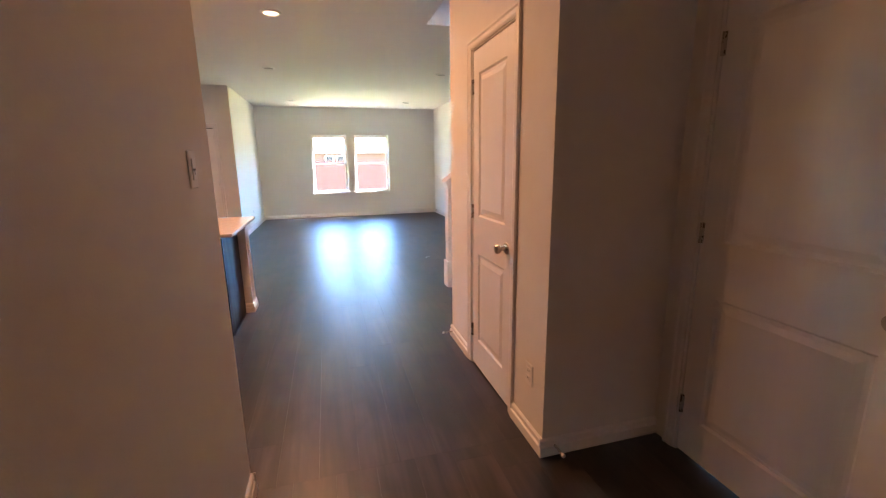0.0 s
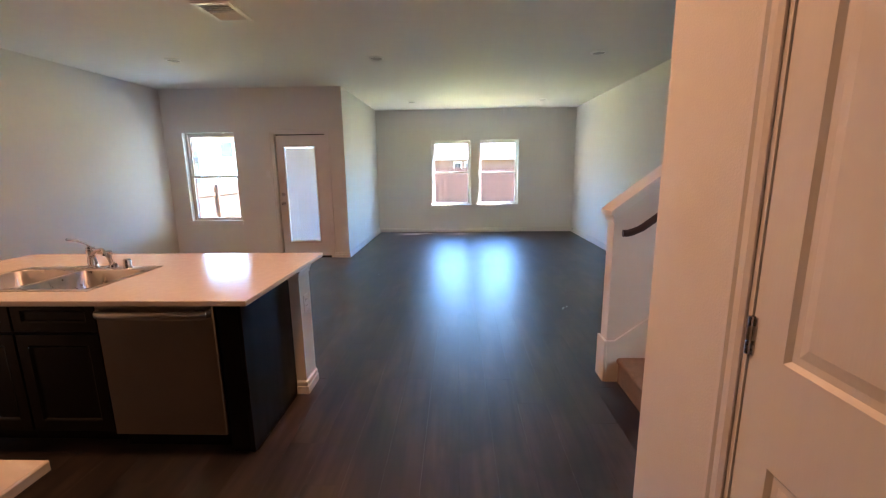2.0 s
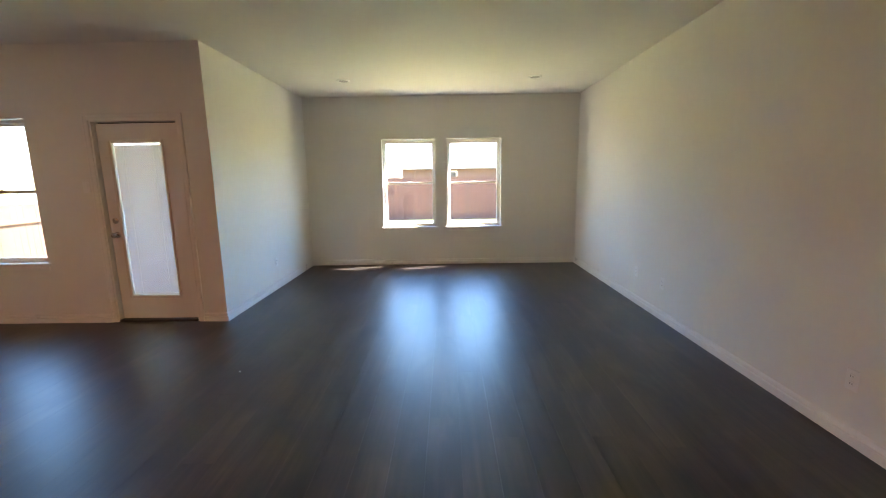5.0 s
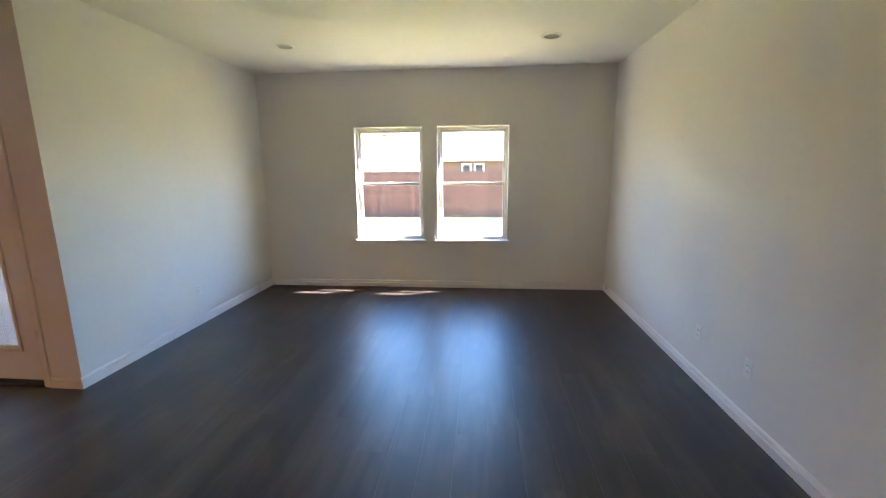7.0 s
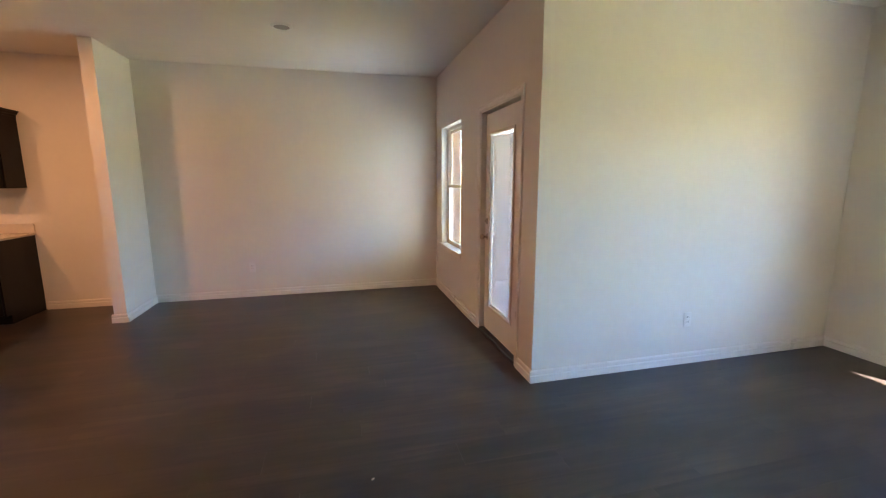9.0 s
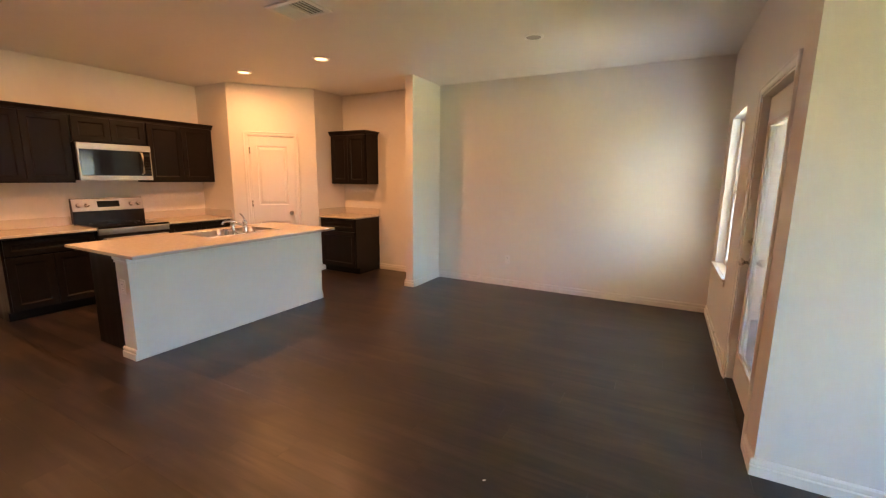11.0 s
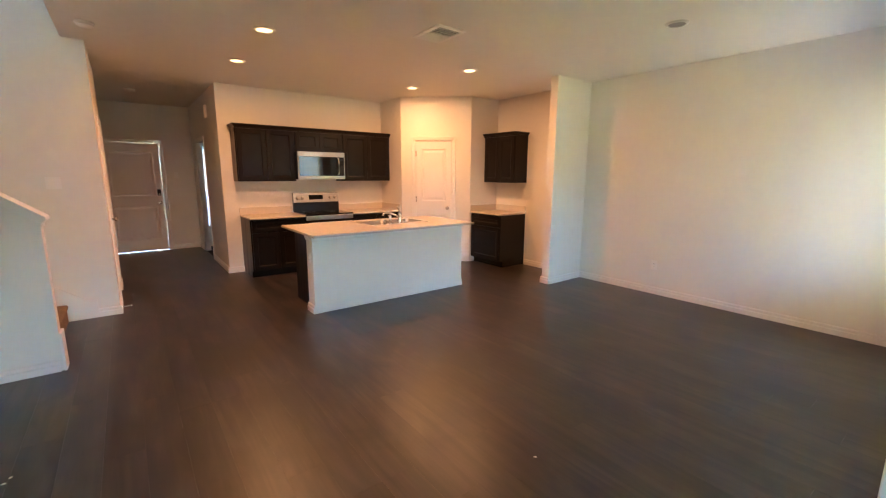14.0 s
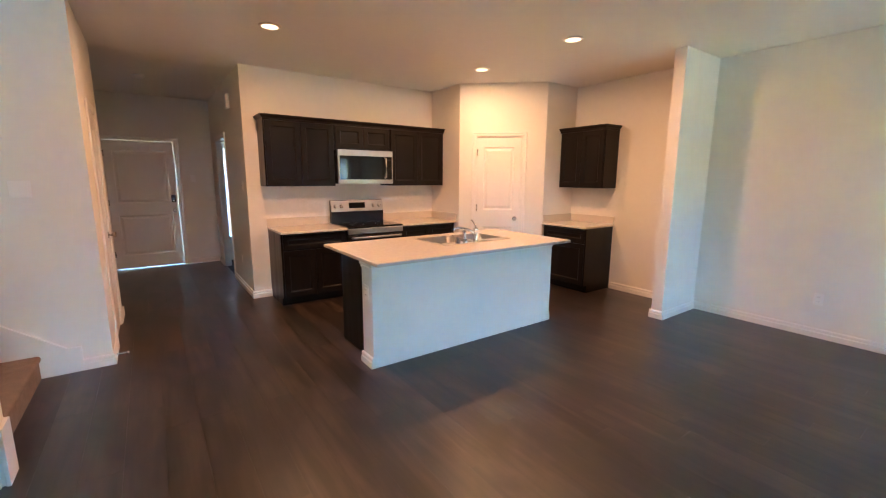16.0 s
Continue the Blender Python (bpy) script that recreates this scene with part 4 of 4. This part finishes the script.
def bowl(bm, x0, x1, y0, y1, depth):
    """A rounded basin below the rim."""
    loops = []
    for inset, z, r in ((0, zt, 0.05), (0.004, zt - 0.006, 0.05), (0.012, zt - depth * 0.8, 0.06), (0.03, zt - depth * 0.97, 0.06), (0.07, zt - depth, 0.06)):
        pts = []
        for cx, cy, a0 in ((x1 - inset - r, y1 - inset - r, 0), (x0 + inset + r, y1 - inset - r, 90), (x0 + inset + r, y0 + inset + r, 180), (x1 - inset - r, y0 + inset + r, 270)):
            for a in (0, 30, 60, 90):
                pts.append((cx + r * math.cos(radians(a0 + a)), cy + r * math.sin(radians(a0 + a)), z))
        loops.append([bm.verts.new(p) for p in pts])
    for p, q in zip(loops, loops[1:]):
        for k in range(16):
            bm.faces.new((p[k], p[(k + 1) % 16], q[(k + 1) % 16], q[k]))
    bm.faces.new(loops[-1])
    return bm


mx = (SX0 + SX1) / 2
by0, by1 = SY0 + 0.03, SY1 - 0.095
b1, b2 = (SX0 + 0.03, mx - 0.012), (mx + 0.012, SX1 - 0.03)
rim = boxes((SX0, SX1, SY0, by0 - 0.0005, CT + 0.0005, zt), (SX0, SX1, by1 + 0.0005, SY1, CT + 0.0005, zt), (SX0, b1[0], by0, by1, CT + 0.0005, zt), (b2[1], SX1, by0, by1, CT + 0.0005, zt), (b1[1], b2[0], by0, by1, CT + 0.0005, zt), bev=0.0015)
part("rim", rim, SINKSTEEL, sink)
for a, b in (b1, b2):
    part("bowl", bowl(bmesh.new(), a, b, by0, by1, 0.18), SINKSTEEL, sink, "", True)
    part("drain", lathe(bmesh.new(), ((0, 0.003), (0.03, 0.003), (0.042, 0.0015), (0.045, 0)), Matrix.Translation(((a + b) / 2, (by0 + by1) / 2, zt - 0.179))), CHROME, sink, "chrome drain", True)

fc = thing("faucet", "chrome single-lever kitchen faucet on the sink rim", "faucet", "", "", Matrix.Translation((-1.83, 4.43, zt)))
part("base_plate", boxes((-0.11, 0.11, -0.026, 0.026, 0, 0.008), bev=0.006), CHROME, fc)
part("body", lathe(bmesh.new(), ((0, 0.008), (0.028, 0.008), (0.027, 0.03), (0.022, 0.06), (0.022, 0.10), (0.025, 0.115), (0.020, 0.13), (0, 0.135))), CHROME, fc, "", True)
part("spout", tube(bmesh.new(), [(0, 0, 0.07), (0.042, -0.025, 0.098), (0.10, -0.06, 0.125), (0.155, -0.092, 0.130), (0.178, -0.105, 0.116), (0.181, -0.107, 0.095)], 0.012, 12), CHROME, fc, "", True)
part("lever", tube(bmesh.new(), [(0, 0, 0.13), (-0.005, -0.02, 0.155), (-0.02, -0.065, 0.180), (-0.03, -0.11, 0.195)], 0.0075, 10), CHROME, fc, "chrome lever", True)
sp = thing("side_sprayer", "chrome side sprayer beside the faucet", "sprayer", "", "", Matrix.Translation((-1.70, 4.43, zt)))
part("collar", lathe(bmesh.new(), ((0, 0), (0.024, 0), (0.022, 0.02), (0.014, 0.03), (0, 0.03))), CHROME, sp, "", True)
part("nozzle", lathe(bmesh.new(), ((0, 0.03), (0.013, 0.03), (0.016, 0.07), (0.022, 0.095), (0.020, 0.11), (0, 0.115)), Matrix.Rotation(radians(14), 4, "X")), CHROME, sp, "", True)
ag = thing("air_gap", "chrome air gap cap on the sink rim", "air gap", "", "", Matrix.Translation((-1.61, 4.43, zt)))
part("cap", lathe(bmesh.new(), ((0, 0), (0.025, 0), (0.022, 0.005), (0.022, 0.045), (0.018, 0.054), (0, 0.056))), CHROME, ag, "", True)

# ---- lamps and fittings on the ceiling ----
CANS_ON = ((-0.223, 4.82), (-0.25, 3.555), (-2.614, 3.544), (-2.594, 4.851))
CANS_OFF = ((-2.92, 7.12), (-0.536, 7.22), (2.045, 7.19), (-0.47, 10.51), (2.087, 10.48))
for on, spots in ((True, CANS_ON), (False, CANS_OFF)):
    for x, y in spots:
        c = thing("recessed_light", "round white recessed ceiling light, lit warm" if on else "round white recessed ceiling light, switched off", "ceiling light", "recessed lights", "", Matrix.Translation((x, y, H)))
        part("trim_ring", lathe(bmesh.new(), ((0.066, -0.006), (0.070, -0.012), (0.088, -0.008), (0.094, -0.001), (0.094, 0.0)), seg=32), PLASTIC, c, "white trim ring", True)
        part("lens", lathe(bmesh.new(), ((0, -0.006), (0.066, -0.006)), seg=32), LAMP if on else LENS, c, "glowing lens" if on else "white lens")
        if on:
            ld = bpy.data.lights.new("can_lamp", "AREA")
            ld.shape, ld.size, ld.energy, ld.color, ld.spread = "DISK", 0.13, CAN_W, CAN_COLOR, radians(180)
            lo = new("can_lamp", ld)
            lo.matrix_world = Matrix.Translation((x, y, H - 0.016))


def ceiling_disc(x, y, r, name, label):
    d = thing(name, label, "detector", "", "", Matrix.Translation((x, y, H)))
    part("base", lathe(bmesh.new(), ((0, 0), (r, 0), (r, -0.012), (r * 0.94, -0.018), (0, -0.018)), seg=28), PLASTIC, d, "", True)
    part("cover", lathe(bmesh.new(), ((r * 0.9, -0.018), (r * 0.88, -0.026), (r * 0.7, -0.036), (0, -0.038)), seg=28), PLASTIC, d, "", True)


ceiling_disc(1.03, 4.06, 0.07, "smoke_detector", "round white smoke detector on the ceiling")
ceiling_disc(2.90, 6.93, 0.06, "smoke_detector", "round white detector on the ceiling beside the wall")

ceiling_disc(0.69, 0.75, 0.07, "smoke_detector", "round white smoke detector on the hall ceiling")

vent = thing("ceiling_vent", "white rectangular air vent in the ceiling", "vent", "", "", Matrix.Translation((-1.505, 5.68, H)))
part("frame", boxes((-0.155, 0.155, -0.205, -0.165, -0.012, 0), (-0.155, 0.155, 0.165, 0.205, -0.012, 0), (-0.155, -0.115, -0.165, 0.165, -0.012, 0), (0.115, 0.155, -0.165, 0.165, -0.012, 0), bev=0.003), PLASTIC, vent)
# flat grey plate; the duct's shade is put into its colour
part("backing", boxes((-0.114, 0.114, -0.164, 0.164, -0.002, -0.0005)), DUCT_SHADE, vent, "grey plate coloured as the duct's shade")
for k in range(9):
    bm = box(bmesh.new(), -0.114, 0.114, -0.012, 0.012, -0.0007, 0.0007)
    bm.transform(Matrix.Translation((0, -0.145 + 0.036 * k, -0.010)) @ Matrix.Rotation(radians(38 if k < 5 else -38), 4, "X"))
    part("slat", bm, PLASTIC, vent)
part("divider", boxes((-0.114, 0.114, -0.006, 0.006, -0.013, -0.002)), PLASTIC, vent)

# ---- switches, outlets, small fittings ----


def plate(name, m, kind):
    """A wall plate on a wall: x across, y out of the wall, z up, its middle at the origin of m."""
    w = 0.115 if kind == "double" else 0.072
    t = thing(name, "white plastic outlet plate on the wall" if kind == "outlet" else "white plastic light switch plate on the wall", "outlet" if kind == "outlet" else "switch", "wall plates", "", m)
    part("plate", boxes((-w / 2, w / 2, 0.0005, 0.006, -0.058, 0.058), bev=0.003), PLASTIC, t)
    if kind == "outlet":
        for z in (-0.02, 0.02):
            part("socket", boxes((-0.017, 0.017, 0.006, 0.008, z - 0.014, z + 0.014), bev=0.002), PLASTIC, t)
            part("slot", boxes((-0.008, -0.0055, 0.0081, 0.0086, z - 0.004, z + 0.006), (0.0055, 0.008, 0.0081, 0.0086, z - 0.004, z + 0.006)), RUBBER, t)
    else:
        for x in ((-0.023, 0.023) if kind == "double" else (0,)):
            part("toggle", boxes((x - 0.016, x + 0.016, 0.006, 0.009, -0.033, 0.033), bev=0.002), PLASTIC, t)


def facing(x, y, z, deg):
    """On a wall at x, y whose face looks towards deg (0: +x, 90: +y)."""
    return Matrix.Translation((x, y, z)) @ Matrix.Rotation(radians(deg - 90), 4, "Z")


plate("outlet", facing(XL, 6.46, 0.37, 0), "outlet")
plate("outlet", facing(XR, 9.30, 0.36, 180), "outlet")
plate("outlet", facing(XR, 8.73, 0.365, 180), "outlet")
plate("outlet", facing(XR, 6.765, 0.345, 180), "outlet")
plate("outlet", facing(XJ, 10.13, 0.36, 0), "outlet")
plate("outlet", facing(-0.595, 4.60, 0.60, 0), "outlet")
plate("outlet", facing(XC, 2.10, 0.35, 180), "outlet")
plate("outlet", facing(XH, 1.43, 0.39, 0), "outlet")
plate("light_switch", facing(XH, 1.865, 1.375, 0), "single")
tagged(part("indicator", boxes((-0.012, 0.012, 0.0091, 0.0096, -0.003, 0.003), (-0.003, 0.003, 0.0091, 0.0096, -0.016, -0.0035)), RUBBER, bpy.data.objects["light_switch"]), "small dark marking")
plate("light_switch", facing(1.445, YS, 1.388, 90), "double")
plate("light_switch", facing(-2.68, YJ, 1.40, 270), "single")
plate("light_switch", facing(0.08, -0.77, 1.45, 90), "single")
ch = thing("door_chime", "white plastic door chime high on the hall wall", "chime", "", "", facing(XH, 1.31, 2.44, 0))
part("cover", boxes((-0.06, 0.06, 0.0005, 0.045, -0.09, 0.09), bev=0.008), PLASTIC, ch)
ds = thing("door_stop", "spring door stop on the baseboard", "door stop", "", "", Matrix.Translation((XC - T, 3.37, 0.055)))
part("spring", tube(bmesh.new(), [(0, 0, 0), (-0.07, 0, 0)], 0.006, 10), NICKEL, ds)
part("tip", tube(bmesh.new(), [(-0.0702, 0, 0), (-0.082, 0, 0)], 0.009, 10), PLASTIC, ds, "white rubber tip")
ds = thing("door_stop", "spring door stop on the baseboard", "door stop", "", "", Matrix.Translation((1.13, 1.955 - T, 0.055)))
part("spring", tube(bmesh.new(), [(0, 0, 0), (0, -0.07, 0)], 0.006, 10), NICKEL, ds)
part("tip", tube(bmesh.new(), [(0, -0.0702, 0), (0, -0.082, 0)], 0.009, 10), PLASTIC, ds, "white rubber tip")
for k, (x, y) in enumerate(((1.518, 6.221), (1.50, 6.18), (1.56, 6.25), (-0.70, 7.64))):
    bm = bmesh.new()
    bmesh.ops.create_icosphere(bm, subdivisions=1, radius=0.006, matrix=Matrix.Translation((x, y, 0.003)) @ Matrix.Rotation(k * 0.8, 4, "Z") @ Matrix.Diagonal((1.8, 1, 0.45, 1)))
    tagged(new("paper_scrap", mesh_of("paper_scrap", bm, PLASTIC)), "tiny white scrap lying on the dark floor", "scrap", "scraps on the floor")

# ---- outdoors ----
GZ = -0.45
bm = bmesh.new()
for a, b, c, d in (((-400, -400), (400, -400), (400, 400), (-400, 400)),):
    bm.faces.new([bm.verts.new((*p, GZ)) for p in (a, b, c, d)])
solid("ground", bm, GROUND, "pale dry lawn and bare ground", "ground")
solid("foundation", boxes((-4.48, 4.33, -0.9, YJ + 0.13, GZ - 0.1, -0.04), (XJ - 0.13, 4.33, YJ + 0.132, YB + 0.13, GZ - 0.1, -0.04)), CONCRETE, "concrete house slab", "foundation")
solid("pavement_patio", boxes((-4.4, XJ - 0.16, YJ + 0.16, 11.9, GZ - 0.05, -0.08)), CONCRETE, "pale concrete patio behind the house", "patio")
solid("pavement_porch", boxes((-0.6, 2.4, -4.0, -0.93, GZ - 0.05, -0.06)), CONCRETE, "pale concrete porch at the front door", "porch")


def fence(x0, y0, x1, y1, top, mat, label, rails_side):
    """Upright boards with rails and posts on one side."""
    a, b = Vector((x0, y0)), Vector((x1, y1))
    m = Matrix.Translation((x0, y0, 0)) @ Matrix.Rotation(math.atan2(b.y - a.y, b.x - a.x), 4, "Z")
    L = (b - a).length
    f = thing("fence", label, "fence", "garden fences", "", m)
    kinds = [mesh_of("board", box(bmesh.new(), 0, 0.1395, -0.009, 0.009, GZ - 0.05, top + dz), mat) for dz in (-0.012, -0.004, 0.005, 0.013)]
    for k in range(int(L / 0.142)):
        ob = new("board", random.choice(kinds))
        ob.parent = f
        ob.matrix_basis = Matrix.Translation((0.142 * k, random.uniform(-0.004, 0.001), 0))
    s = rails_side
    for z in (GZ + 0.23, top - 0.38):
        part("rail", boxes((0, L, min(0.010 * s, 0.050 * s), max(0.010 * s, 0.050 * s), z - 0.045, z + 0.045)), mat, f)
    x = 1.71
    while x < L:
        part("post", boxes((x - 0.045, x + 0.045, min(0.051 * s, 0.14 * s), max(0.051 * s, 0.14 * s), GZ - 0.1, top - 0.05)), mat, f)
        x += 2.44
    return f


fence(-8.5, 24.0, 16.0, 24.0, 1.50, FENCE, "tall red-brown stained wooden garden fence", 1)
fence(-8.5, 10.5, -8.5, 23.9, 1.02, FENCESIDE, "tall sunlit cedar garden fence with posts and rails", -1)
fence(16.0, 24.0, 16.0, -2.0, 1.33, FENCESIDE, "tall cedar garden fence along the side", -1)


def house(x0, x1, y0, y1, eave, ridge, mat, label, wins, two=False):
    h = thing("house", label, "house", "neighbouring houses")
    part("wall", boxes((x0, x1, y0, y1, GZ - 0.1, eave)), mat, h)
    ym = (y0 + y1) / 2
    ov = 0.5
    rf = prism(bmesh.new(), ((y0 - ov, eave - 0.12), (y1 + ov, eave - 0.12), (y1 + ov, eave + 0.05), (ym, ridge), (y0 - ov, eave + 0.05)), x0 - ov, x1 + ov, Matrix.Rotation(radians(90), 4, "Z") @ Matrix.Scale(-1, 4, (0, 1, 0)))
    part("roof", rf, SHINGLE, h, "grey shingle roof")
    part("fascia", boxes((x0 - ov, x1 + ov, y0 - ov - 0.03, y0 - ov - 0.002, eave - 0.15, eave + 0.06)), SIDING, h)
    for a, b, lo, hi in wins:
        wdw = part("window", boxes((a, b, y0 - 0.05, y0 - 0.002, lo, lo + 0.09), (a, b, y0 - 0.05, y0 - 0.002, hi - 0.09, hi), (a, a + 0.09, y0 - 0.05, y0 - 0.002, lo + 0.09, hi - 0.09), (b - 0.09, b, y0 - 0.05, y0 - 0.002, lo + 0.09, hi - 0.09)), SIDING, h, "pale window frame")
        part("pane", boxes((a + 0.09, b - 0.09, y0 - 0.03, y0 - 0.003, lo + 0.09, hi - 0.09)), DARKPANE, wdw, "dark window pane")


house(-2.2, 12.0, 34.0, 44.0, 2.25, 5.3, BRICK, "single-storey brown brick house behind the fence", [(0.15, 0.80, 1.1, 1.95), (0.98, 1.64, 1.1, 1.95), (6.0, 7.5, 0.3, 1.6)])
house(-22.0, -7.0, 38.0, 48.0, 4.6, 7.4, SIDING, "pale two-storey house behind the fence", [(-20, -18.8, 2.6, 4.0), (-16, -14.8, 2.6, 4.0), (-12.0, -10.8, 2.6, 4.0), (-9.6, -8.4, 2.6, 4.0)])
house(-20.0, -8.6, -6.0, 10.4, 4.9, 7.8, SIDING, "pale neighbouring house beside the garden fence", [(-14, -12.8, 0.6, 2.0)])
house(-36.0, -24.0, 40.0, 50.0, 2.4, 5.2, SIDING, "pale house far beyond the side fence", [(-30, -28.5, 0.6, 2.0)])

# ---- floor: joints below, planks on top ----
floor = solid("floor", boxes((-4.4, XR + 0.1, YK - 0.1, YJ + 0.05, -0.03, -0.006), (XJ - 0.05, XR + 0.1, YJ + 0.0502, YB + 0.05, -0.03, -0.006), (XR + 0.1002, 4.3, YS, 6.15, -0.03, -0.006), (XH - 2.1, 3.0, -0.85, YK - 0.1002, -0.03, -0.006)), SUBFLOOR, "dark wood-look plank floor", "floor")
PW, PL = 0.183, 1.30
meshes = {}


def plank_mesh(length):
    key = round(length, 3)
    if key not in meshes:
        bm = box(bmesh.new(), 0.0003, PW - 0.0003, 0.0003, key - 0.0003, -0.007, 0.0)
        meshes[key] = mesh_of("plank", bm, PLANKS)
    return meshes[key]


def lay(x0, x1, y0, y1):
    """Rows of planks along y, with staggered ends."""
    x = x0
    while x < x1 - 0.02:
        y = y0 - random.randrange(0, 13) * 0.1
        while y < y1 - 0.02:
            a, b = max(y, y0), min(y + PL, y1)
            if b - a > 0.05:
                ob = new("plank", plank_mesh(b - a))
                ob.parent = floor
                ob.matrix_basis = Matrix.Translation((x, a, 0))
            y += PL
        x += PW


lay(XL, XJ - 0.02, YK, YJ)
lay(XL + 16 * PW, XR, YK, YB)
lay(-0.22 - 0.03, 1.72, -0.77, YK)
